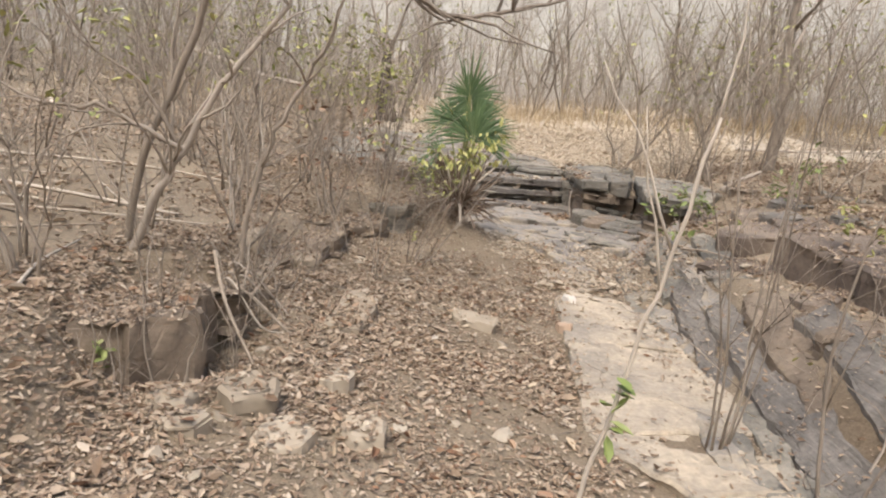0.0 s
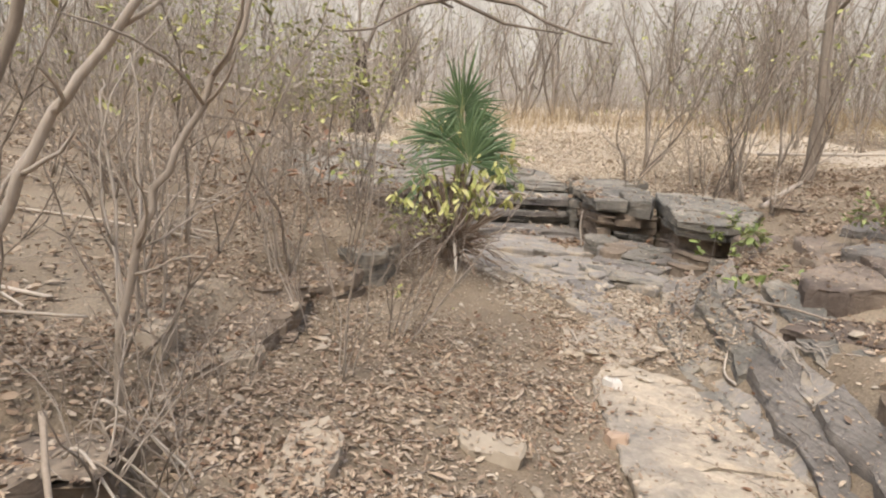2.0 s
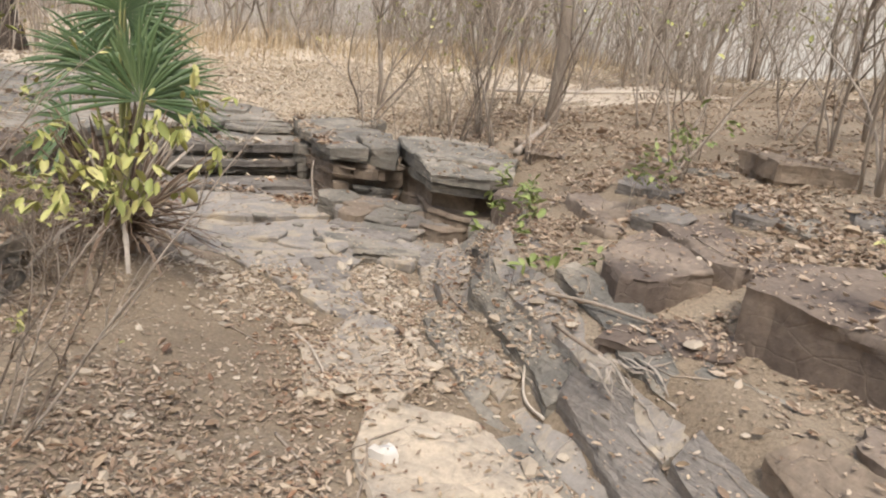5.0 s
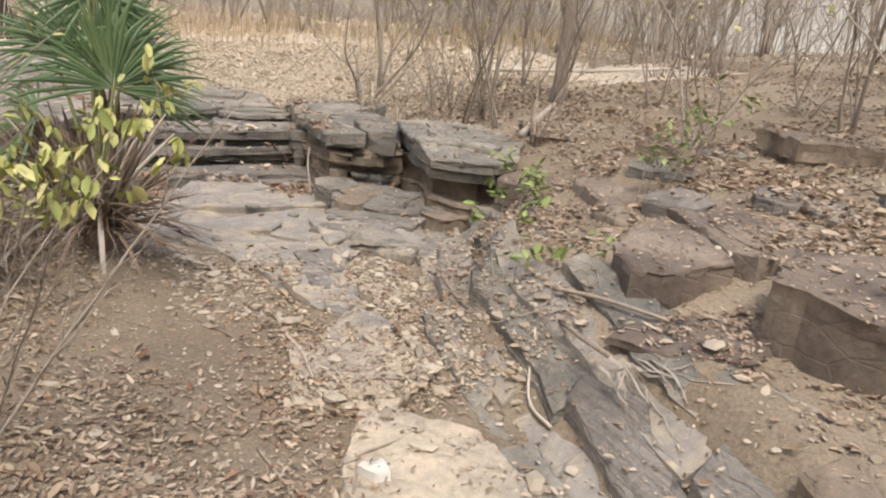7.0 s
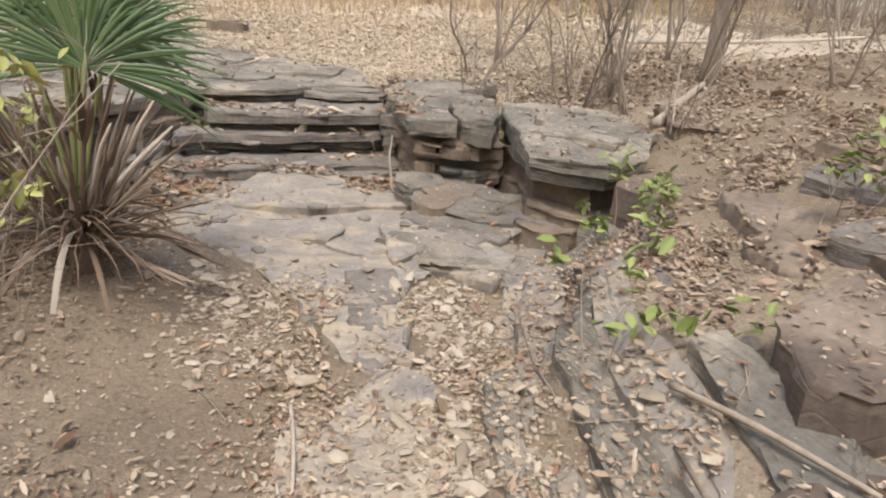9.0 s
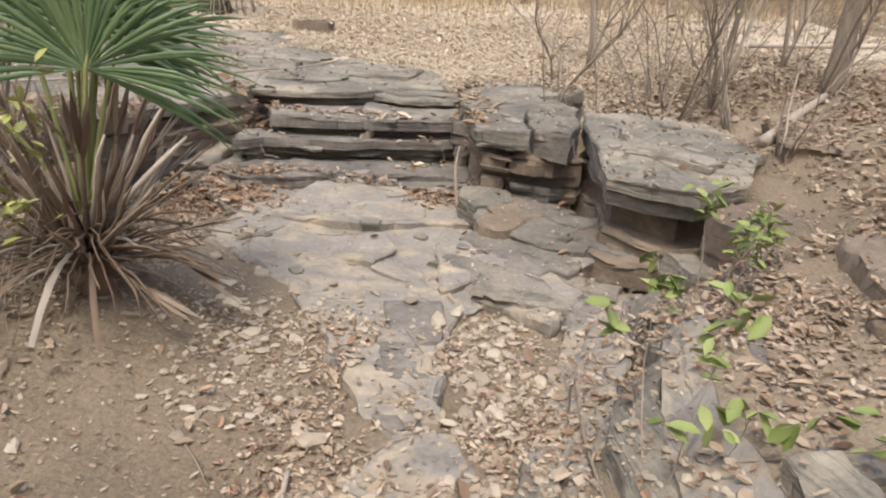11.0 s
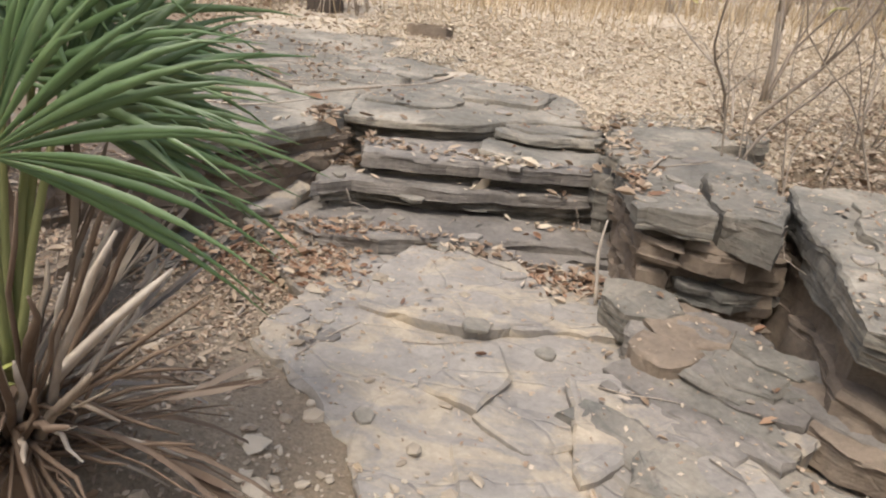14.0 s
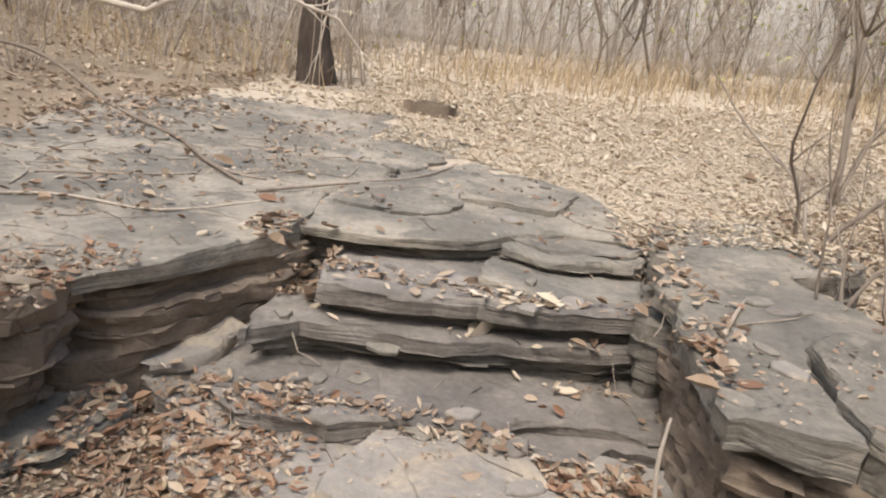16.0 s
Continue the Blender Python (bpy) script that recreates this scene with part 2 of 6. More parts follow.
FROND_ASH = plain_material("bleached_palm_blade", [(0.1, (0.22, 0.185, 0.15)), (0.5, (0.33, 0.285, 0.235)), (0.9, (0.46, 0.405, 0.345))], 20, 0.85, (1, 1, 0.4), 0.4, spread=0.7)
LEAF_GREEN = plain_material("yellow_green_leaves", [(0.1, (0.21, 0.24, 0.07)), (0.5, (0.37, 0.37, 0.12)), (0.9, (0.54, 0.50, 0.22))], 20, 0.55, spread=0.75, specular=0.35, through=0.2)
LEAF_FRESH = plain_material("fresh_green_leaves", [(0.1, (0.14, 0.18, 0.05)), (0.5, (0.225, 0.275, 0.085)), (0.9, (0.35, 0.38, 0.155))], 20, 0.5, spread=0.75, specular=0.35, through=0.2)
GRASS_DRY = plain_material("dry_grass", [(0.1, (0.30, 0.215, 0.125)), (0.5, (0.44, 0.335, 0.205)), (0.9, (0.58, 0.475, 0.32))], 10, 0.9, spread=0.8)

# ---- building blocks ----
def mesh_object(name, verts, faces, material, parent=None, label="", smooth=True, sharp=None):
    me = bpy.data.meshes.new(name)
    me.from_pydata([tuple(v) for v in verts], [], [tuple(f) for f in faces])
    me.materials.append(material)
    if smooth:
        me.shade_smooth()
        if sharp:
            me.set_sharp_from_angle(angle=radians(sharp))
    me.update()
    ob = new(name, me)
    if parent:
        ob.parent = parent
    if label:
        ob["label"] = label
    return ob


def empty(name, m=Matrix()):
    ob = new(name)
    ob.empty_display_size = 0.1
    ob.matrix_world = m
    return ob


def step01(a, b, x):
    t = min(1.0, max(0.0, (x - a) / (b - a)))
    return t * t * (3 - 2 * t)


def fbm(x, y, z=0.0, octaves=4):
    return noise.fractal(Vector((x, y, z)), 0.9, 2.1, octaves)


def tube(verts, faces, path, radii, sides=5):
    """Adds a tapering tube along a path of Vectors."""
    base = len(verts)
    side = Vector((1, 0, 0))
    count = len(path)
    for i, p in enumerate(path):
        way = (path[min(i + 1, count - 1)] - path[max(i - 1, 0)])
        way = way.normalized() if way.length > 1e-6 else Vector((0, 0, 1))
        side = side - way * side.dot(way)
        side = side.normalized() if side.length > 1e-4 else way.orthogonal().normalized()
        other = way.cross(side)
        for k in range(sides):
            a = 2 * math.pi * k / sides
            verts.append(p + (side * math.cos(a) + other * math.sin(a)) * radii[i])
    for i in range(count - 1):
        for k in range(sides):
            k2 = (k + 1) % sides
            faces.append((base + i * sides + k, base + i * sides + k2, base + (i + 1) * sides + k2, base + (i + 1) * sides + k))
    faces.append(tuple(base + k for k in range(sides))[::-1])
    faces.append(tuple(base + (count - 1) * sides + k for k in range(sides)))


def crooked(rng, start, way, length, bits, bend=0.25, lift=0.0):
    """A wandering path of points from start."""
    p, d = Vector(start), Vector(way).normalized()
    path = [p.copy()]
    for _ in range(bits):
        d = (d + Vector((rng.gauss(0, bend), rng.gauss(0, bend), rng.gauss(0, bend) + lift))).normalized()
        p = p + d * (length / bits)
        path.append(p.copy())
    return path


def leaf(verts, faces, at, way, up, length, width, curl=0.25):
    """A small folded leaf blade of six triangles."""
    way = way.normalized()
    side = way.cross(up)
    side = side.normalized() if side.length > 1e-4 else way.orthogonal().normalized()
    nor = side.cross(way)
    b = len(verts)
    rim = nor * curl * width
    verts += [at, at + way * length * 0.27 + side * width * 0.42 + rim, at + way * length * 0.66 + side * width * 0.40 + rim * 1.2, at + way * length * 0.5 - rim * 0.2,
              at + way * length * 0.66 - side * width * 0.44 + rim * 1.2, at + way * length * 0.27 - side * width * 0.38 + rim, at + way * length + nor * curl * length * 0.35]
    faces += [(b, b + 1, b + 3), (b + 1, b + 2, b + 3), (b + 2, b + 6, b + 3), (b + 6, b + 4, b + 3), (b + 4, b + 5, b + 3), (b + 5, b, b + 3)]


GROUND_SOUP = [[], []]


def add_soup(verts, faces):
    base = len(GROUND_SOUP[0])
    GROUND_SOUP[0].extend(Vector(v) for v in verts)
    GROUND_SOUP[1].extend(tuple(base + i for i in f) for f in faces)


def rock_mesh(rng, outline, low, high, slope=(0.0, 0.0), beds=4, rough=0.02, step=0.05, jut=0.035, relief=0.012, lean=0.0, terrace=0.02):
    """Bedded rock over an outline in plan: level beds that jut out by turns, and a worn, slightly stepped top."""
    pts = [Vector(p) for p in outline]
    area = sum(a.x * b.y - b.x * a.y for a, b in zip(pts, pts[1:] + pts[:1]))
    if area < 0:
        pts.reverse()
    ring = []
    for a, b in zip(pts, pts[1:] + pts[:1]):
        n = max(1, int((b - a).length / step))
        ring += [a.lerp(b, i / n) for i in range(n)]
    count = len(ring)
    seed = rng.uniform(0, 50)
    normals = []
    for i in range(count):
        d = ring[(i + 1) % count] - ring[i - 1]
        normals.append(Vector((d.y, -d.x)).normalized())
    ring = [p + normals[i] * (fbm(p.x * 3.1, p.y * 3.1, seed) * rough * 1.6) for i, p in enumerate(ring)]
    middle = sum(ring, Vector((0, 0))) / count

    def top(x, y):
        t = fbm(x * 1.7, y * 1.7, seed + 3) * relief * 1.6 + fbm(x * 9, y * 9, seed + 5, 3) * relief * 0.6
        lift = math.floor(3 * (0.5 + fbm(x * 1.1 + 7, y * 2.0, seed + 8, 3))) * terrace * 0.5
        return slope[0] * (x - middle.x) + slope[1] * (y - middle.y) + t + lift

    cuts = sorted(rng.uniform(0.06, 0.94) for _ in range(beds - 1))
    levels = [0.0] + cuts + [1.0]
    verts, faces = [], []
    rings = []
    tops = [top(p.x, p.y) for p in ring]

    def add_ring(offset, f, wobble):
        start = len(verts)
        for i, p in enumerate(ring):
            joint = noise.cell(Vector((p.x * 3.3 + p.y * 1.3 + wobble * 1.7 + seed, p.y * 2.9 - p.x * 1.1, wobble * 1.0))) * jut * 0.45
            o = offset + joint + fbm(p.x * 5, p.y * 5, seed + wobble * 3.7, 3) * jut * 0.9 + fbm(p.x * 13, p.y * 13, seed + 9 + f * 31, 3) * rough * 0.8
            q = p + normals[i] * (o - lean * f)
            z = low + (high - low + tops[i]) * f
            if 0 < f < 1:
                z += fbm(p.x * 2.5, p.y * 2.5, seed + 20 + f * 7, 2) * 0.01
            verts.append(Vector((q.x, q.y, z)))
        rings.append(start)

    for k in range(beds):
        o = rng.uniform(-0.8 * jut, jut * 0.3) if k < beds - 1 else 0.0
        add_ring(o, levels[k], k)
        if high - low > 0.12:
            add_ring(o + rng.uniform(-0.3, 0.3) * jut, levels[k] * 0.5 + levels[k + 1] * 0.5, k)
        add_ring(o, levels[k + 1] - (0.0 if k < beds - 1 else min(0.3, 0.012 / max(0.02, high - low))), k)
    add_ring(-0.014, 1.0, beds - 1)
    for a, b in zip(rings, rings[1:]):
        for i in range(count):
            j = (i + 1) % count
            faces.append((a + i, a + j, b + j, b + i))
    last = rings[-1]
    rim = [Vector((verts[last + i].x, verts[last + i].y)) for i in range(count)]
    xs, ys = [p.x for p in rim], [p.y for p in rim]
    gap = max(0.035, math.sqrt((max(xs) - min(xs)) * (max(ys) - min(ys)) / 3600))
    inner = []
    x = min(xs) + gap
    while x < max(xs):
        y = min(ys) + gap
        while y < max(ys):
            p = Vector((x + rng.uniform(-0.3, 0.3) * gap, y + rng.uniform(-0.3, 0.3) * gap))
            inside = False
            for a, b in zip(rim, rim[1:] + rim[:1]):
                if (a.y > p.y) != (b.y > p.y) and p.x < (b.x - a.x) * (p.y - a.y) / (b.y - a.y) + a.x:
                    inside = not inside
            if inside and min((p - q).length_squared for q in rim) > (gap * 0.45) ** 2:
                inner.append(p)
            y += gap
        x += gap
    flat = delaunay_2d_cdt(rim + inner, [], [list(range(count))], 1, 1e-5)
    remap = []
    for p, origin in zip(flat[0], flat[3]):
        if origin and origin[0] < count:
            remap.append(last + origin[0])
        else:
            remap.append(len(verts))
            verts.append(Vector((p.x, p.y, high + top(p.x, p.y))))
    for f in flat[2]:
        faces.append(tuple(remap[i] for i in f))
    return verts, faces


def rock(name, rng, outline, low, high, material, parent=None, label="", **more):
    verts, faces = rock_mesh(rng, outline, low, high, **more)
    add_soup(verts, faces)
    return mesh_object(name, verts, faces, material, parent, label, True, 32)


def lone_rock(label, rng, outline, low, high, material, category="rock", group="", **more):
    return tagged(rock("rock", rng, outline, low, high, material, None, **more), label, category, group)

# ---- ground: a dry gully that ends at a ledge, banks on both sides, a clearing above ----
def bank_left(y):
    """x of the foot of the western bank."""
    if y < 5.8:
        return -1.05 + 0.12 * math.sin(y * 1.3) - 0.25 * step01(4.2, 3.4, y)
    if y < 7.2:
        return -1.05 + (y - 5.8) * 0.55
    return -0.28 - 0.42 * step01(7.7, 8.6, y)


def height(x, y):
    left = bank_left(y) + 0.6 * fbm(8.0, y * 0.5, 3.0, 3) * step01(1.6, -0.5, y) + 0.16 * fbm(1.0, y * 1.1, 9.0, 3)
    z = -0.05
    z += 0.16 * step01(1.0, -0.3, x) * step01(9.2, 7.5, y)
    z += 0.10 * step01(0.0, -1.1, x)
    rise = 0.26 + 0.22 * step01(6.0, 9.4, y)
    z += (rise + 0.02 * (left - x)) * step01(left + 0.04, left - 0.36, x) if x < left + 0.1 else 0.0
    foot = 1.66 + 0.5 * fbm(4.0, y * 0.6, 3.0, 3) * step01(1.6, -0.5, y) + 0.35 * step01(6.2, 7.4, y) + 0.72 * step01(7.1, 8.0, y)
    z += 0.50 * step01(foot + 0.05, foot + 0.60, x) + 0.22 * step01(foot + 0.5, foot + 1.5, x) + 0.13 * max(0.0, x - 2.5) * step01(2.4, 3.6, x) * step01(60, 8, x)
    top = 0.53 + 0.07 * max(0.0, min(y, 24) - 11.0) + 0.05 * step01(1.6, 2.6, x) + 0.06 * max(0.0, min(x, 12) - 2.5)
    k = step01(10.55, 11.3, y)
    z = z * (1 - k) + max(top, z * (1 - step01(13, 20, y))) * k
    mound = math.exp(-((x - 0.02) ** 2 + (y - 7.35) ** 2) / 0.22)
    z += 0.16 * mound
    z -= 0.05 * math.exp(-((x - 2.8) / 0.7) ** 2 - ((y - 4.6) / 0.8) ** 2)
    z -= 0.16 * math.exp(-((x + 1.12) / 0.22) ** 2 - ((y - 3.25) / 0.45) ** 2)
    z += fbm(x * 0.8, y * 0.8, 2.0) * 0.025 + fbm(x * 3.3, y * 3.3, 5.0, 3) * 0.012
    far = math.hypot(x, y - 6)
    z += max(0.0, far - 18) * 0.012 * (0.6 + fbm(x * 0.03, y * 0.03, 1.0))
    return z


def spread_steps(low, high, fine, reach):
    out = [low]
    while out[-1] < high:
        out.append(out[-1] + fine)
    step = fine
    up = [out[-1]]
    while up[-1] < reach:
        step *= 1.16
        up.append(up[-1] + step)
    step = fine
    down = [low]
    while down[-1] > -reach:
        step *= 1.16
        down.append(down[-1] - step)
    return down[:0:-1] + out + up[1:]


xs = spread_steps(-2.2, 3.4, 0.045, 300)
ys = spread_steps(0.0, 13.0, 0.045, 300)
gv = [Vector((x, y, height(x, y))) for y in ys for x in xs]
w = len(xs)
gf = [(j * w + i, j * w + i + 1, (j + 1) * w + i + 1, (j + 1) * w + i) for j in range(len(ys) - 1) for i in range(w - 1)]
ground = tagged(mesh_object("ground", gv, gf, SOIL), "dry brown earth of a woodland gully and clearing", "ground", kind="structure")
add_soup(gv, gf)

# ---- the ledge across the gully: three rough steps of bedded rock ----
rng = random.Random(11)
ledge = tagged(empty("rock_ledge", pose(0.8, 10.3, 0)), "stepped grey rock ledge of thin beds across the gully", "rock ledge")


def ledge_slab(outline, low, high, material, label="", **more):
    ob = rock("slab", rng, outline, low, high, material, None, label, **more)
    ob.parent = ledge
    ob.matrix_parent_inverse = pose(0.8, 10.3, 0).inverted()
    return ob


# lowest step, with a broad worn tread
ledge_slab([(-0.42, 9.80), (-0.19, 9.60), (0.17, 9.54), (0.52, 9.54), (0.84, 9.68), (1.19, 9.76), (1.33, 9.68), (1.47, 9.68), (1.60, 9.86), (1.9, 9.86), (1.9, 10.7), (-0.4, 10.7)], -0.12, 0.045, ROCK_SLATE, beds=2, rough=0.03, jut=0.012, relief=0.006, terrace=0.0)
ledge_slab([(-0.10, 9.70), (0.17, 9.51), (0.52, 9.50), (0.84, 9.64), (1.0, 9.70), (1.19, 9.73), (1.27, 9.80), (1.60, 9.90), (1.9, 9.92), (1.9, 10.7), (-0.2, 10.7)], 0.04, 0.10, ROCK_SLATE, beds=2, rough=0.025, jut=0.010, relief=0.008, terrace=0.022)
ledge_slab([(0.42, 9.78), (0.66, 9.72), (0.95, 9.84), (1.02, 10.0), (0.9, 10.3), (0.4, 10.3)], 0.09, 0.118, ROCK_SLATE, beds=1, rough=0.03, jut=0.008, relief=0.006, terrace=0.012)
# second step: thin dark beds under a narrow tread
ledge_slab([(0.10, 9.92), (0.30, 10.10), (0.86, 10.16), (1.35, 10.27), (1.85, 10.40), (1.85, 11.2), (0.0, 11.2)], 0.05, 0.16, ROCK_DARK, beds=6, rough=0.025, jut=0.020)
ledge_slab([(0.07, 9.84), (0.26, 10.03), (0.5, 10.05), (0.86, 10.10), (1.35, 10.22), (1.85, 10.36), (1.85, 11.2), (0.0, 11.2)], 0.155, 0.22, ROCK_DARK, beds=5, rough=0.025, jut=0.022)
ledge_slab([(0.04, 9.75), (0.24, 9.97), (0.45, 9.99), (0.86, 10.05), (1.1, 10.13), (1.35, 10.18), (1.8, 10.33), (1.85, 11.2), (0.0, 11.2)], 0.215, 0.285, ROCK_SLATE, beds=2, rough=0.02, jut=0.014, relief=0.006, terrace=0.012)
# third step: dark beds under the upper tread
ledge_slab([(0.30, 10.13), (0.65, 10.14), (0.98, 10.24), (1.35, 10.27), (1.75, 10.40), (1.85, 11.3), (0.1, 11.3)], 0.28, 0.365, ROCK_DARK, beds=5, rough=0.025, jut=0.022)
ledge_slab([(0.27, 10.04), (0.64, 10.05), (0.98, 10.16), (1.35, 10.19), (1.74, 10.34), (1.85, 11.3), (0.1, 11.3)], 0.36, 0.44, ROCK_SLATE, beds=2, rough=0.02, jut=0.014, relief=0.006, terrace=0.012)
ledge_slab([(0.95, 10.36), (1.3, 10.34), (1.72, 10.46), (1.8, 11.2), (0.95, 11.2)], 0.43, 0.468, ROCK_GREY, beds=2, rough=0.03, jut=0.015, terrace=0.01)
ledge_slab([(1.72, 10.26), (1.82, 10.20), (1.9, 10.3), (1.9, 10.8), (1.70, 10.8)], 0.0, 0.45, ROCK_DARK, beds=7, rough=0.03, jut=0.03)
# recess and the overhanging lip of the top slab
ledge_slab([(0.02, 10.58), (0.3, 10.58), (0.66, 10.64), (1.0, 10.80), (1.2, 10.9), (1.75, 10.95), (1.85, 11.6), (0.0, 11.6)], 0.3, 0.53, ROCK_DARK, beds=9, rough=0.025, jut=0.025)
for low, high, front in [(0.43, 0.47, 10.62), (0.465, 0.50, 10.70), (0.495, 0.54, 10.66), (0.53, 0.565, 10.78)]:
    ledge_slab([(1.0 + rng.uniform(-0.05, 0.1), front + 0.06), (1.28, front), (1.5, front + 0.06), (1.70, front + 0.10), (1.78, front + 0.3), (1.7, 11.4), (1.0, 11.4)], low, high, rng.choice([ROCK_GREY, ROCK_DARK]), beds=2, rough=0.03, jut=0.012, terrace=0.0)
ledge_slab([(0.03, 10.46), (0.34, 10.47), (0.66, 10.55), (0.90, 10.68), (1.06, 10.86), (1.36, 11.04), (1.70, 11.08), (1.68, 11.7), (1.54, 12.1), (1.12, 12.42), (0.7, 12.75), (0.42, 12.2), (0.1, 11.55), (-0.16, 10.85)], 0.52, 0.605, ROCK_GREY, beds=2, rough=0.012, jut=0.010, slope=(0.0, 0.03), relief=0.008, terrace=0.012)
for outline, high in [([(0.1, 10.95), (0.6, 10.9), (0.8, 11.3), (0.5, 11.8), (0.15, 11.5)], 0.628), ([(0.75, 11.4), (1.3, 11.35), (1.45, 11.9), (1.0, 12.2), (0.7, 11.9)], 0.650)]:
    ledge_slab(outline, 0.58, high, ROCK_GREY, beds=1, rough=0.04, jut=0.01, slope=(0.0, 0.03), relief=0.006, terrace=0.008)
# western flank of the cove
ledge_slab([(0.06, 10.40), (-0.02, 10.16), (-0.14, 9.92), (-0.34, 9.66), (-0.5, 9.50), (-1.2, 9.4), (-1.4, 10.8), (0.05, 10.8)], -0.08, 0.18, ROCK_BROWN, beds=3, rough=0.03, jut=0.02)
ledge_slab([(0.08, 10.46), (-0.01, 10.22), (-0.16, 9.90), (-0.36, 9.62), (-0.56, 9.52), (-1.2, 9.4), (-1.4, 10.8), (0.05, 10.8)], 0.17, 0.33, ROCK_BROWN, beds=4, rough=0.03, jut=0.022)
ledge_slab([(0.08, 10.55), (-0.06, 10.24), (-0.22, 9.90), (-0.42, 9.62), (-0.64, 9.55), (-0.95, 9.3), (-1.7, 9.2), (-2.3, 10.2), (-2.2, 11.8), (-0.6, 12.2), (0.02, 11.2)], 0.32, 0.47, ROCK_BROWN, beds=3, rough=0.03, jut=0.02, slope=(-0.01, 0.04))
ledge_slab([(0.05, 10.46), (-0.04, 10.22), (-0.22, 9.78), (-0.46, 9.47), (-0.62, 9.50), (-0.95, 9.3), (-1.7, 9.2), (-2.3, 10.2), (-2.2, 11.8), (-0.6, 12.2), (0.02, 11.2)], 0.46, 0.585, ROCK_GREY, beds=1, rough=0.02, jut=0.012, slope=(-0.01, 0.04), terrace=0.015)
ledge_slab([(-0.14, 10.85), (0.38, 12.15), (0.62, 13.2), (-0.2, 14.2), (-1.6, 14.4), (-2.6, 13.0), (-2.2, 11.2), (-0.9, 10.6)], 0.45, 0.66, ROCK_GREY, beds=3, rough=0.04, jut=0.03, slope=(0.0, 0.045), relief=0.01)
ledge_slab([(-0.50, 9.48), (-0.46, 9.15), (-0.56, 8.85), (-0.55, 8.55), (-0.72, 8.2), (-1.0, 7.95), (-1.8, 8.2), (-1.9, 9.3), (-1.2, 9.7)], 0.25, 0.53, ROCK_BROWN, beds=5, rough=0.06, jut=0.035)
ledge_slab([(-0.54, 9.46), (-0.52, 9.1), (-0.60, 8.8), (-0.62, 8.5), (-0.8, 8.2), (-1.8, 8.3), (-1.8, 9.3), (-1.2, 9.7)], -0.08, 0.27, ROCK_BROWN, beds=5, rough=0.06, jut=0.035)
ledge_slab([(-0.26, 9.52), (-0.30, 9.2), (-0.46, 8.9), (-0.75, 8.75), (-0.95, 9.0), (-0.9, 9.6), (-0.5, 9.75)], -0.1, 0.05, ROCK_GREY, beds=4, rough=0.03, jut=0.03)
ledge_slab([(-0.18, 10.10), (-0.40, 9.80), (-0.27, 9.68), (-0.08, 9.86), (-0.05, 10.03)], 0.0, 0.16, ROCK_SLAB, "tan broken block in the corner of the ledge", beds=4, rough=0.03, jut=0.02, slope=(0.1, 0.15))
# eastern flank: square block in two pieces and its broken foot
ledge_slab([(1.75, 9.16), (1.90, 9.12), (2.10, 9.08), (2.14, 9.32), (2.15, 9.74), (2.32, 9.86), (2.56, 9.9), (2.45, 10.8), (1.95, 10.9), (1.78, 10.6), (1.76, 9.8)], 0.50, 0.625, ROCK_DARK, "square dark block at the end of the ledge", beds=2, rough=0.026, jut=0.02, slope=(0.06, 0.015), relief=0.012, terrace=0.02)
ledge_slab([(2.13, 9.16), (2.33, 8.98), (2.46, 9.3), (2.54, 9.8), (2.30, 9.84), (2.16, 9.72)], 0.46, 0.665, ROCK_DARK, "square dark block at the end of the ledge", beds=2, rough=0.022, jut=0.012, slope=(0.05, 0.02), relief=0.012, terrace=0.02)
ledge_slab([(1.84, 9.34), (2.2, 9.26), (2.46, 9.3), (2.5, 10.4), (1.9, 10.9), (1.80, 10.0)], 0.42, 0.51, ROCK_DARK, beds=2, rough=0.02, jut=0.012)
ledge_slab([(1.85, 9.31), (2.1, 9.24), (2.46, 9.20), (2.5, 10.2), (1.85, 10.2)], -0.08, 0.45, ROCK_BROWN, beds=10, rough=0.03, jut=0.025)
for low, high, x0, front in [(0.34, 0.43, 1.81, 9.22), (0.25, 0.345, 1.83, 9.27), (0.16, 0.26, 1.80, 9.24), (0.06, 0.17, 1.84, 9.29), (-0.08, 0.07, 1.82, 9.24)]:
    mid = 2.08 + rng.uniform(-0.12, 0.12)
    x0, front = x0 + rng.uniform(-0.02, 0.03), front + rng.uniform(-0.05, 0.04)
    ledge_slab([(x0, front), (x0 + 0.12, front - 0.03), (mid - 0.01, front - 0.05), (mid, 10.2), (x0, 10.2)], low, high, ROCK_BROWN, beds=4, rough=0.03, jut=0.03)
    ledge_slab([(mid + 0.012, front - 0.02), (2.28, front - 0.12), (2.48, front - 0.02), (2.5, 10.2), (mid + 0.012, 10.2)], low, high - 0.012, rng.choice([ROCK_BROWN, ROCK_DARK]), beds=4, rough=0.03, jut=0.03)
ledge_slab([(1.8, 10.75), (2.5, 10.7), (2.9, 11.0), (2.6, 11.7), (1.9, 11.6)], 0.3, 0.66, ROCK_GREY, beds=3, rough=0.03, jut=0.02, slope=(0.03, 0.02))
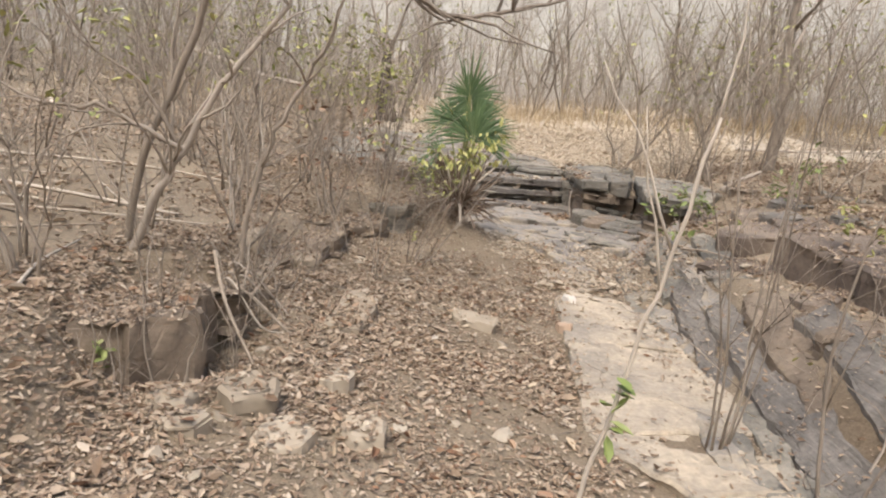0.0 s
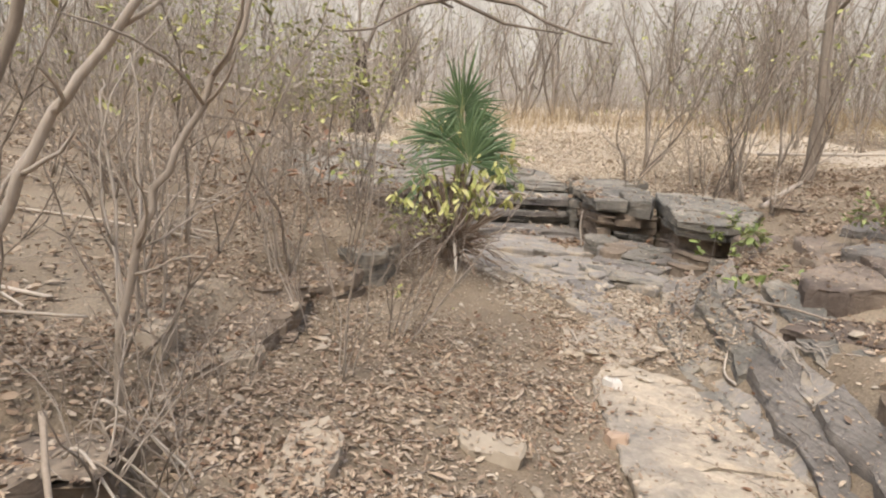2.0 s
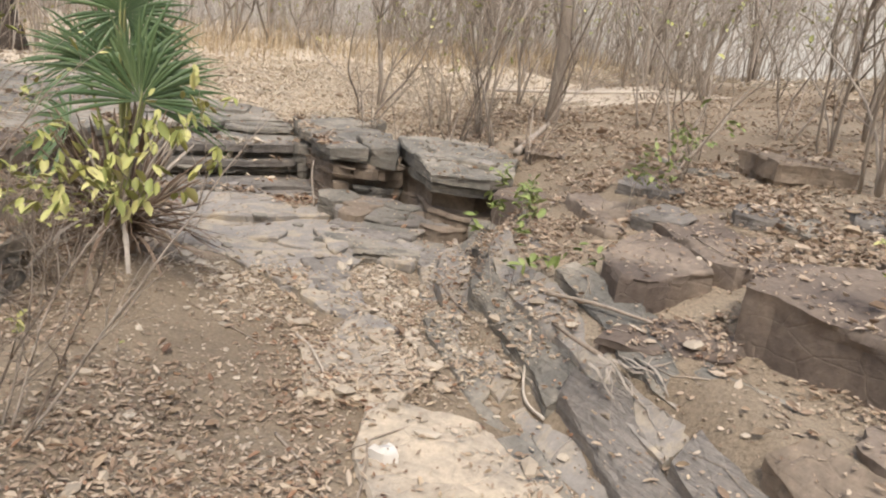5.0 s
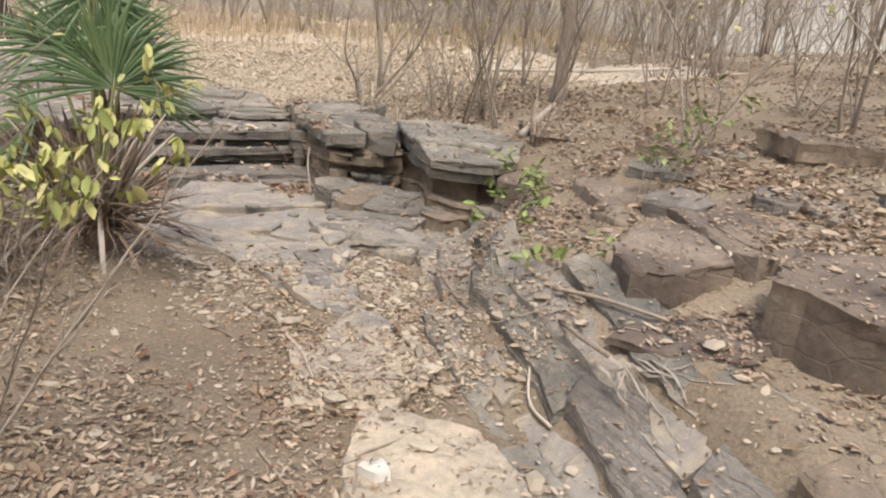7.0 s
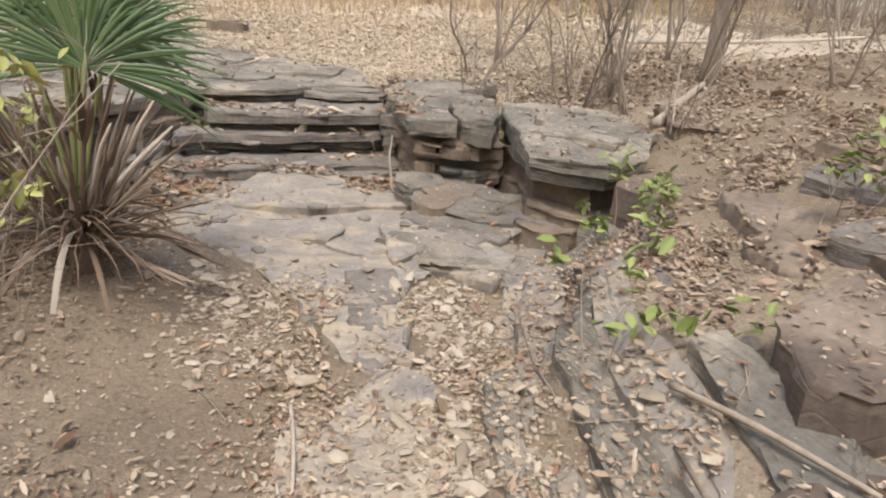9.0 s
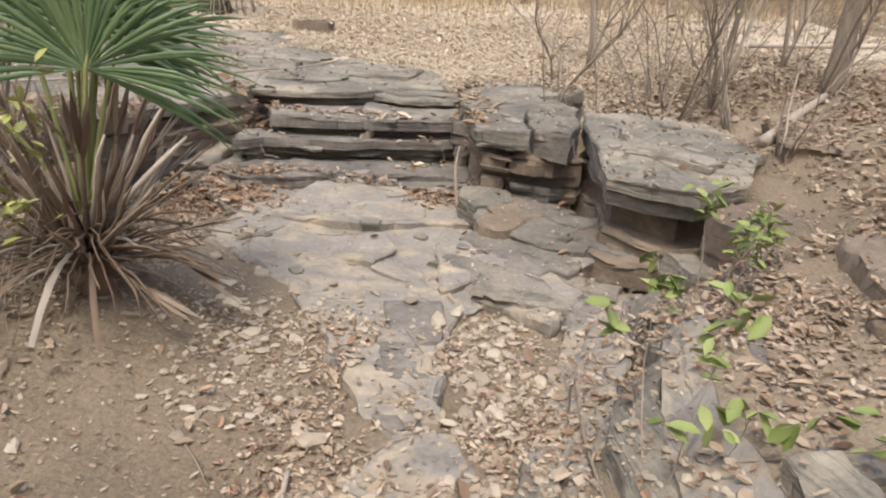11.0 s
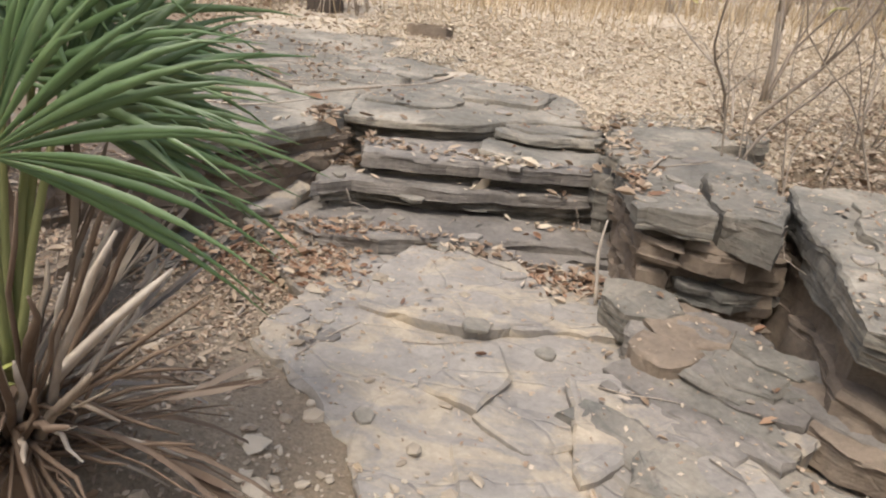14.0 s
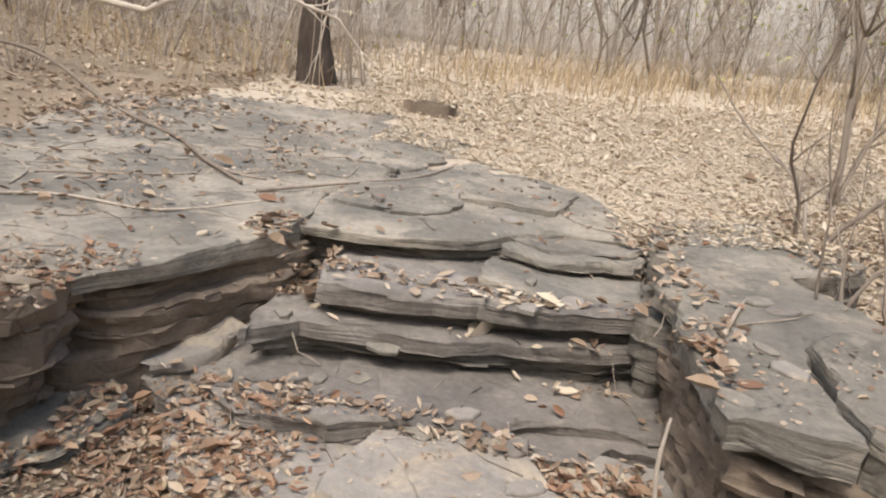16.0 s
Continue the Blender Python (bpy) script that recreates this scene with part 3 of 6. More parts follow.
# heap of thin plates spilling from the foot of the block
for k in range(26):
    f = k / 25
    cx, cy = 1.92 + 0.66 * f + rng.uniform(-0.12, 0.12), 8.96 - 0.66 * f + rng.uniform(-0.22, 0.16)
    z = 0.05 + 0.20 * max(0.0, min(1.0, (cy - 8.3 + 0.7 * (cx - 1.9)) / 1.1)) + rng.uniform(-0.015, 0.03)
    long, wide, a = rng.uniform(0.16, 0.30), rng.uniform(0.09, 0.16), radians(-38 + rng.gauss(0, 14))
    plate = []
    for i in range(7):
        b = 2 * math.pi * i / 7 + 0.3
        r = rng.uniform(0.75, 1.15)
        px, py = math.cos(b) * long * r, math.sin(b) * wide * r
        plate.append((cx + px * math.cos(a) - py * math.sin(a), cy + px * math.sin(a) + py * math.cos(a)))
    ledge_slab(plate, z - 0.16, z, rng.choice([ROCK_DARK, ROCK_SLATE, ROCK_BROWN]), beds=3, rough=0.014, jut=0.014, slope=(0.12, 0.10), relief=0.006, terrace=0.012, step=0.035)
# eastern wedge
ledge_slab([(2.36, 8.22), (2.55, 8.06), (2.78, 7.96), (3.08, 8.14), (3.5, 8.8), (3.48, 9.4), (3.0, 9.75), (2.56, 9.62), (2.45, 8.9)], 0.52, 0.65, ROCK_GREY, "broad wedge of bedded rock leaning out of the bank", beds=2, rough=0.014, jut=0.012, slope=(0.02, 0.05), relief=0.008, terrace=0.025)
ledge_slab([(2.40, 8.27), (2.58, 8.11), (2.80, 8.02), (3.08, 8.2), (3.45, 8.8), (3.4, 9.4), (2.6, 9.6), (2.47, 8.9)], 0.43, 0.53, ROCK_GREY, beds=2, rough=0.014, jut=0.014, slope=(0.02, 0.03))
ledge_slab([(2.58, 8.55), (2.95, 8.3), (3.35, 8.75), (3.3, 9.3), (2.75, 9.4)], 0.60, 0.682, ROCK_GREY, beds=1, rough=0.03, jut=0.01, slope=(0.02, 0.05), terrace=0.012)
ledge_slab([(2.50, 8.46), (2.8, 8.22), (3.1, 8.35), (3.5, 8.95), (3.2, 9.7), (2.55, 9.5)], 0.0, 0.44, ROCK_BROWN, beds=4, rough=0.03, jut=0.02)
ledge_slab([(2.46, 8.38), (2.64, 8.18), (2.86, 8.08), (3.1, 8.25), (3.2, 9.0), (2.5, 9.0)], 0.08, 0.26, ROCK_BROWN, beds=3, rough=0.03, jut=0.02)

# ---- flat slabs on the gully floor ----
bed = tagged(empty("gully_floor_slabs", pose(1.1, 7.5, 0)), "flat cracked grey and tan slabs on the gully floor", "rock slabs")


def bed_slab(outline, high, material=ROCK_TAN, **more):
    opts = dict(beds=2, rough=0.05, jut=0.02, relief=0.010, terrace=0.028)
    opts.update(more)
    ob = rock("slab", rng, outline, -0.16, high, material, None, **opts)
    ob.parent = bed
    ob.matrix_parent_inverse = pose(1.1, 7.5, 0).inverted()
    return ob


for high, material, outline in [
    (0.012, ROCK_SLAB, [(-0.1, 9.5), (0.2, 9.05), (0.45, 8.86), (0.6, 8.95), (0.66, 9.3), (0.6, 9.8), (0.1, 9.85)]),
    (0.040, ROCK_SLAB, [(0.58, 8.89), (0.75, 8.85), (0.88, 8.82), (1.12, 8.82), (1.26, 8.92), (1.40, 8.98), (1.47, 9.12), (1.40, 9.4), (1.2, 9.72), (0.7, 9.6), (0.6, 9.3)]),
    (0.018, ROCK_SLAB, [(1.28, 8.90), (1.5, 9.0), (1.80, 9.0), (1.86, 9.75), (1.22, 9.78), (1.42, 9.4), (1.49, 9.14)]),
    (-0.002, ROCK_SLAB, [(0.82, 8.72), (0.95, 8.38), (1.16, 8.24), (1.26, 8.5), (1.2, 8.78)]),
    (-0.006, ROCK_SLAB, [(1.18, 8.22), (1.35, 8.08), (1.52, 8.16), (1.50, 8.55), (1.28, 8.5)]),
    (-0.010, ROCK_SLAB, [(1.10, 8.12), (1.16, 7.82), (1.42, 7.78), (1.52, 7.90), (1.50, 8.12), (1.35, 8.04)]),
]:
    bed_slab(outline, high, material, rough=0.008, jut=0.01, step=0.04, lean=-0.026)
for high, material, outline in [
    (-0.016, ROCK_SLATE, [(1.26, 7.76), (1.32, 7.44), (1.50, 7.46), (1.52, 7.80), (1.42, 7.76)]),
    (-0.020, ROCK_SLATE, [(1.25, 7.42), (1.24, 7.03), (1.48, 7.06), (1.50, 7.43)]),
    (-0.026, ROCK_SLATE, [(1.24, 7.00), (1.23, 6.90), (1.32, 6.80), (1.46, 6.93), (1.48, 7.03)]),
    (-0.030, ROCK_SLAB, [(1.20, 6.52), (1.44, 6.42), (1.56, 6.56), (1.52, 6.80), (1.34, 6.78)]),
    (-0.004, ROCK_SLAB, [(1.54, 7.95), (1.68, 8.1), (1.72, 8.6), (1.54, 8.55)]),
    (-0.035, ROCK_TAN, [(0.9, 5.9), (1.25, 5.75), (1.55, 6.0), (1.6, 6.5), (1.3, 6.58), (0.98, 6.45)]),
]:
    bed_slab(outline, high, material, rough=0.008, jut=0.01, step=0.04, lean=-0.026)
for high, material, outline in [
    (-0.03, ROCK_TAN, [(0.92, 4.42), (1.35, 4.5), (1.69, 4.45), (1.55, 5.5), (1.2, 5.85), (0.98, 5.4)]),
    (-0.022, ROCK_TAN, [(0.82, 3.1), (1.2, 3.2), (1.72, 3.3), (1.69, 4.42), (1.35, 4.47), (0.92, 4.39)]),
    (-0.03, ROCK_TAN, [(0.82, 3.07), (1.15, 2.6), (1.6, 2.7), (1.72, 3.26), (1.2, 3.17)]),
    (-0.02, ROCK_TAN, [(0.95, 1.3), (1.5, 1.0), (1.9, 1.8), (1.7, 2.6), (1.15, 2.57)]),
]:
    bed_slab(outline, high, material, rough=0.008, jut=0.01, step=0.04, lean=-0.026)
# the floor's own rock between the plates
bed_slab([(0.15, 9.6), (0.28, 8.95), (0.22, 8.45), (0.55, 8.2), (0.85, 7.78), (1.05, 7.3), (1.2, 6.85), (1.5, 6.85), (1.54, 7.6), (1.75, 7.9), (2.3, 7.86), (2.78, 7.85), (2.85, 8.5), (2.0, 9.7)], -0.024, ROCK_SLAB, beds=1, rough=0.03, jut=0.01, slope=(-0.035, 0.0), relief=0.010, terrace=0.014)
for i in range(9):
    ox, oy = 1.98 - 0.050 * i, 8.72 - 0.075 * i
    lean_way, width = Vector((0.70, -0.71)), 0.15
    across = Vector((0.71, 0.70))
    near = Vector((ox, oy)) - across * rng.uniform(0.0, 0.03) - lean_way * rng.uniform(0.05, 0.22)
    far_end = near + lean_way * rng.uniform(0.6, 0.95)
    mid_a, mid_b = near.lerp(far_end, 0.35) - across * rng.uniform(0.0, 0.03), near.lerp(far_end, 0.7) - across * rng.uniform(-0.02, 0.03)
    outline = [near, mid_a, mid_b, far_end, far_end + across * width * 0.6, mid_b + across * width * 1.2, mid_a + across * width * 1.5, near + across * width]
    bed_slab([tuple(p) for p in outline], 0.098 - 0.012 * i + rng.uniform(-0.006, 0.006), rng.choice([ROCK_SLATE, ROCK_DARK, ROCK_SLATE, ROCK_SLAB]), beds=2, rough=0.02, jut=0.012, slope=(0.10, 0.06), terrace=0.010, relief=0.006, step=0.035)
bed_slab([(1.68, 7.93), (1.80, 7.86), (2.00, 7.80), (2.14, 7.75), (2.42, 7.90), (2.5, 8.05), (2.2, 8.22), (1.9, 8.25), (1.70, 8.14)], 0.030, ROCK_DARK, beds=4, rough=0.03, jut=0.025, slope=(0.03, 0.05), terrace=0.025)
for high, outline in [(0.12, [(2.69, 7.76), (2.84, 7.34), (3.05, 7.42), (2.98, 7.82)]), (0.16, [(3.02, 7.88), (3.09, 7.44), (3.3, 7.56), (3.22, 7.96)]), (0.10, [(2.25, 7.05), (2.5, 6.95), (2.65, 7.35), (2.4, 7.55), (2.2, 7.4)]), (0.22, [(2.55, 7.0), (2.8, 6.95), (2.95, 7.3), (2.7, 7.5)]), (0.14, [(2.15, 6.4), (2.35, 6.3), (2.5, 6.75), (2.25, 6.9)]), (0.06, [(2.1, 7.6), (2.4, 7.62), (2.5, 7.8), (2.2, 7.85)])]:
    bed_slab(outline, high, ROCK_SLATE, rough=0.02, slope=(0.25, 0.1), beds=3)

# ---- tilted ribs of rock up the eastern side ----
ribs = tagged(empty("rock_ribs", pose(2.0, 6, 0)), "long parallel ribs of grey bedded rock along the gully side", "rock ribs")
for k in range(7):
    y = 2.0 + rng.uniform(0, 0.8)
    while y < 7.4:
        y0, y1 = y, min(7.6, y + rng.uniform(0.8, 2.2))
        y = y1 + rng.uniform(0.0, 0.10)
        if y1 - y0 < 0.3 or (k > 5 and y1 > 4.9 and y0 < 6.2):
            continue
        x0 = 1.58 + 0.132 * k
        line = [(x0 + 0.09 * (yy - 5.2) + 0.40 * step01(6.3, 8.2, yy) + rng.uniform(-0.02, 0.02), yy) for yy in [y0 + (y1 - y0) * i / 6 for i in range(7)]]
        width = rng.uniform(0.13, 0.18)
        outline = line + [(x + width * rng.uniform(0.6, 1.3), yy + rng.uniform(-0.05, 0.05)) for x, yy in reversed(line)]
        xm, ym = line[3][0] + width / 2, line[3][1]
        tilt_y = (height(line[6][0], line[6][1]) - height(line[0][0], line[0][1])) / (y1 - y0)
        tilt_x = min(0.75, max(0.1, 0.85 * (height(xm + 0.12, ym) - height(xm - 0.12, ym)) / 0.24))
        high = height(xm, ym) + (rng.uniform(0.0, 0.04) if k < 4 else rng.uniform(-0.02, 0.015))
        ob = rock("rib", rng, outline, high - 0.32, high, rng.choice([ROCK_SLAB, ROCK_SLAB, ROCK_GREY] if k < 2 else [ROCK_GREY, ROCK_SLATE, ROCK_SLAB] if k < 4 else [ROCK_BROWN, ROCK_GREY, ROCK_SLATE]), None, beds=3, rough=0.014, jut=0.008, slope=(tilt_x, tilt_y + rng.gauss(0, 0.03)), terrace=0.012)
        ob.parent = ribs
        ob.matrix_parent_inverse = pose(2.0, 6, 0).inverted()

# ---- rocks of the banks ----
rng = random.Random(23)
lone_rock("brown split block with a pale weathered face in the bank", rng, [(2.31, 5.78), (2.28, 5.60), (2.35, 5.51), (2.55, 5.50), (2.74, 5.50), (2.86, 5.85), (2.9, 6.15), (2.6, 6.05), (2.42, 5.94)], 0.25, 0.675, ROCK_BLOCK, beds=2, rough=0.022, jut=0.004, slope=(0.08, 0.03), relief=0.012, terrace=0.0)
lone_rock("long dark brown block of rock jutting from the bank", rng, [(2.46, 5.1), (2.56, 4.7), (2.6, 4.3), (2.6, 3.8), (3.1, 3.7), (3.5, 4.3), (3.4, 5.0), (2.9, 5.3)], 0.2, 0.78, ROCK_BLOCK, beds=2, rough=0.03, jut=0.004, slope=(0.10, 0.02), relief=0.015, terrace=0.0)
lone_rock("brown split block with a flat top in the bank", rng, [(2.76, 5.56), (2.80, 5.42), (3.0, 5.40), (3.3, 5.55), (3.6, 6.2), (2.95, 6.3), (2.88, 5.9)], 0.25, 0.755, ROCK_BLOCK, beds=2, rough=0.022, jut=0.004, slope=(0.10, 0.03), relief=0.012, terrace=0.0)
lone_rock("low brown rock bedded in the bank", rng, [(2.05, 5.42), (2.16, 5.18), (2.40, 4.98), (2.56, 5.04), (2.50, 5.30), (2.28, 5.46)], 0.1, 0.47, ROCK_BLOCK, beds=3, rough=0.02, jut=0.014, slope=(0.25, 0.05), terrace=0.012)
lone_rock("brown rock bedded low in the bank", rng, [(2.05, 4.4), (2.3, 4.05), (2.35, 3.5), (2.1, 3.3), (2.0, 3.8)], 0.1, 0.37, ROCK_BROWN, beds=5, rough=0.05, jut=0.045, slope=(0.45, 0.0), lean=0.06)
lone_rock("blocky brown boulder beside the ledge", rng, [(2.80, 7.94), (2.86, 7.74), (2.98, 7.64), (3.2, 7.70), (3.4, 7.95), (3.2, 8.14), (2.9, 8.06)], 0.18, 0.53, ROCK_BLOCK, beds=2, rough=0.02, jut=0.012, slope=(0.06, 0.05), terrace=0.0)
lone_rock("pale broken stone leaning under the ledge", rng, [(2.66, 7.96), (2.74, 7.80), (2.90, 7.80), (2.86, 8.0)], 0.05, 0.24, ROCK_GREY, beds=2, rough=0.02, jut=0.02, slope=(-0.15, 0.1))
lone_rock("long tilted brown slab in the leafy bank", rng, [(2.82, 6.46), (2.84, 6.66), (2.90, 6.95), (2.98, 7.2), (3.15, 7.18), (3.45, 6.95), (3.4, 6.42)], 0.2, 0.70, ROCK_BLOCK, beds=2, rough=0.022, jut=0.004, slope=(0.14, 0.02), terrace=0.0)
lone_rock("grey slab lying on the leafy slope", rng, [(3.5, 8.6), (4.1, 8.3), (4.6, 8.7), (4.3, 9.2), (3.7, 9.2)], 0.5, 0.80, ROCK_BROWN, beds=3, rough=0.04, jut=0.03, slope=(0.1, 0.08))
lone_rock("pale weathered rock on the upper slope", rng, [(4.3, 6.6), (4.8, 6.4), (5.2, 6.8), (4.9, 7.2), (4.4, 7.1)], 0.6, 1.08, ROCK_BROWN, beds=4, rough=0.04, jut=0.04)
lone_rock("small square block of rock in the clearing", rng, [(-0.28, 14.35), (0.2, 14.3), (0.24, 14.7), (-0.24, 14.75)], 0.5, 0.90, ROCK_BROWN, beds=3, rough=0.02, jut=0.02)
lone_rock("weathered brown boulder at the edge of the bank", rng, [(-1.14, 3.36), (-1.04, 3.12), (-1.08, 2.82), (-1.24, 2.62), (-1.6, 2.6), (-1.75, 3.0), (-1.5, 3.42)], -0.05, 0.43, ROCK_BROWN, beds=4, rough=0.07, jut=0.035, slope=(0.06, 0.05), relief=0.03, lean=0.05)
lone_rock("dark slab overhanging a rooty hollow of the bank", rng, [(-1.30, 3.40), (-1.10, 3.44), (-1.06, 3.6), (-1.2, 3.82), (-1.5, 3.8), (-1.55, 3.5)], 0.16, 0.34, ROCK_BROWN, beds=5, rough=0.07, jut=0.05, slope=(0.12, -0.1), relief=0.03)
for ox, oy, w2, l2, hi in [(-1.22, 4.0, 0.25, 0.32, 0.33), (-1.16, 4.6, 0.26, 0.30, 0.36), (-1.14, 5.05, 0.3, 0.36, 0.38), (-1.02, 5.35, 0.24, 0.3, 0.36), (-1.10, 5.8, 0.28, 0.36, 0.40), (-0.86, 6.25, 0.35, 0.35, 0.40), (-0.62, 6.85, 0.4, 0.4, 0.42), (-0.42, 7.7, 0.4, 0.5, 0.38), (-0.6, 8.25, 0.4, 0.4, 0.42)]:
    out = []
    for i in range(9):
        a = 2 * math.pi * i / 9
        r = rng.uniform(0.8, 1.2)
        out.append((ox + math.cos(a) * w2 * r * 0.75, oy + math.sin(a) * l2 * r * 0.75))
    lone_rock("dark bedded rock edge of the leafy bank", rng, out, 0.0, hi - rng.uniform(0.02, 0.10), rng.choice([ROCK_BROWN, ROCK_BROWN, ROCK_GREY]), group="rocks along the bank", beds=4, rough=0.06, jut=0.04, slope=(0.05, rng.uniform(-0.1, 0.1)))
lone_rock("pale flat stone among fallen leaves", rng, [(-0.60, 3.86), (-0.40, 3.84), (-0.36, 4.04), (-0.44, 4.14), (-0.58, 4.08)], 0.02, 0.215, STONE, beds=2, rough=0.015, jut=0.01, step=0.03, slope=(0.0, 0.25))
lone_rock("pale flat stone among fallen leaves", rng, [(-0.62, 3.62), (-0.42, 3.60), (-0.40, 3.76), (-0.58, 3.8)], 0.02, 0.195, STONE, beds=2, rough=0.015, jut=0.01, step=0.03)
lone_rock("pale stone slab in the leafy edge", rng, [(-1.45, 4.35), (-1.22, 4.38), (-1.25, 4.62), (-1.5, 4.6)], 0.3, 0.50, STONE, beds=2, rough=0.015, jut=0.01, step=0.03, slope=(0.0, 0.1))
for ox, oy, w2, hi in [(-0.75, 2.62, 0.16, 0.25), (-0.52, 2.38, 0.13, 0.20), (-1.0, 2.48, 0.12, 0.26), (-0.42, 2.95, 0.09, 0.19), (-0.25, 2.55, 0.11, 0.17), (-0.9, 2.3, 0.1, 0.24), (-1.0, 4.75, 0.13, 0.29), (-0.98, 5.6, 0.14, 0.30)]:
    out = [(ox + math.cos(2 * math.pi * i / 6 + 0.4) * w2 * rng.uniform(0.7, 1.15), oy + math.sin(2 * math.pi * i / 6 + 0.4) * w2 * rng.uniform(0.6, 0.95)) for i in range(6)]
    lone_rock("pale flat stone among fallen leaves", rng, out, -0.02, hi, STONE, group="flat stones of the path", beds=2, rough=0.012, jut=0.01, step=0.03, slope=(0.05, 0.12))
bank_rng = random.Random(64)
for _ in range(46):
    ox, oy = bank_rng.uniform(2.2, 4.3), bank_rng.uniform(3.4, 8.0)
    if 2.2 < ox < 3.3 and 4.9 < oy < 6.2 or 2.6 < ox < 3.7 and oy > 7.5:
        continue
    w2, l2 = bank_rng.uniform(0.06, 0.20), bank_rng.uniform(0.10, 0.30)
    out = [(ox + math.cos(2 * math.pi * i / 7) * w2 * bank_rng.uniform(0.7, 1.2), oy + math.sin(2 * math.pi * i / 7) * l2 * bank_rng.uniform(0.7, 1.2)) for i in range(7)]
    top_z = height(ox, oy) + bank_rng.uniform(0.01, 0.07)
    lone_rock("weathered slab half buried in the leafy bank", bank_rng, out, top_z - 0.3, top_z, bank_rng.choice([ROCK_BROWN, ROCK_BLOCK, ROCK_GREY, ROCK_SLATE]), group="half-buried slabs of the bank", beds=3, rough=0.03, jut=0.02, slope=(0.7 * (height(ox + 0.15, oy) - height(ox - 0.15, oy)) / 0.3, 0.05), terrace=0.012)
lone_rock("small white stone on the leaf litter", rng, [(1.0, 5.33), (1.04, 5.26), (1.10, 5.27), (1.09, 5.34)], -0.06, 0.032, PALE_STONE, beds=1, rough=0.008, jut=0.005, step=0.02)
lone_rock("pinkish flat stone beside the tan slab", rng, [(0.86, 4.72), (0.88, 4.64), (0.98, 4.62), (1.0, 4.69), (0.93, 4.74)], -0.08, 0.012, PINK_STONE, beds=1, rough=0.02, jut=0.005, step=0.025)
lone_rock("pale flat stone among fallen leaves", rng, [(0.10, 4.42), (0.16, 4.30), (0.36, 4.26), (0.40, 4.33), (0.24, 4.42)], -0.02, 0.10, STONE, group="flat stones of the path", beds=1, rough=0.03, jut=0.01, step=0.03, slope=(0.0, 0.1))
BVH = BVHTree.FromPolygons(GROUND_SOUP[0], GROUND_SOUP[1])


def drop(x, y):
    """The surface under (x, y): its place and normal."""
    place, normal, _, _ = BVH.ray_cast(Vector((x, y, 8)), Vector((0, 0, -1)))
    return (place, normal) if place else (Vector((x, y, 0)), Vector((0, 0, 1)))

# ---- plants ----
def woody(rng, stems, tall, spread, thick, branchy=3, twigs=4, sides=5, lean=(0, 0), crook=0.16, sub=5):
    """Bare woody growth: (stem verts, faces), (twig verts, faces), tips."""
    all_stems, tv, tf, tips = [], [], [], []
    for _ in range(stems):
        sv, sf = [], []
        all_stems.append((sv, sf))
        a = rng.uniform(0, 2 * math.pi)
        way = Vector((math.cos(a) * spread * rng.uniform(0.2, 1) + lean[0], math.sin(a) * spread * rng.uniform(0.2, 1) + lean[1], 1))
        length = tall * rng.uniform(0.55, 1.0)
        path = crooked(rng, (math.cos(a) * 0.05, math.sin(a) * 0.05, -0.08), way, length, 9, crook, 0.03)
        r = thick * rng.uniform(0.55, 1.0) * length / tall
        root = len(sv)
        tube(sv, sf, path, [r * (1 - 0.8 * i / 9) for i in range(10)], sides)
        for _ in range(branchy):
            i = rng.randint(2, 8)
            d = (path[i] - path[i - 1]).normalized() + Vector((rng.gauss(0, 0.7), rng.gauss(0, 0.7), rng.uniform(0.0, 0.7)))
            blen = length * rng.uniform(0.2, 0.5) * (1.2 - i / 10)
            bp = crooked(rng, path[i], d, blen, 5, 0.2, 0.04)
            br = r * (1 - 0.8 * i / 9) * 0.6
            sf.append((root + i * sides, len(sv), len(sv) + 1))
            tube(sv, sf, bp, [br * (1 - 0.75 * k / 5) for k in range(6)], 4)
            for _ in range(twigs):
                k = rng.randint(1, 5)
                d2 = (bp[k] - bp[k - 1]).normalized() + Vector((rng.gauss(0, 0.8), rng.gauss(0, 0.8), rng.uniform(-0.2, 0.8)))
                tp = crooked(rng, bp[k], d2, blen * rng.uniform(0.25, 0.7), 3, 0.22)
                tr = max(0.0012, br * 0.3)
                tube(tv, tf, tp, [tr, tr * 0.8, tr * 0.6, tr * 0.35], 3)
                tips.append((tp[3], (tp[3] - tp[2]).normalized()))
        tips.append((path[9], (path[9] - path[8]).normalized()))
    return all_stems, (tv, tf), tips


def bare_shrub(rng, name, label, category, group="", **more):
    """A leafless shrub or sapling at the origin: stems with fine twigs as a part."""
    all_stems, (tv, tf), tips = woody(rng, **more)
    top = tagged(empty(name), label, category, group)
    for sv, sf in all_stems:
        mesh_object("stem", sv, sf, BARK, top)
    if tv:
        mesh_object("crown", tv, tf, TWIG, top)["kind"] = "stuff"
    return top, tips


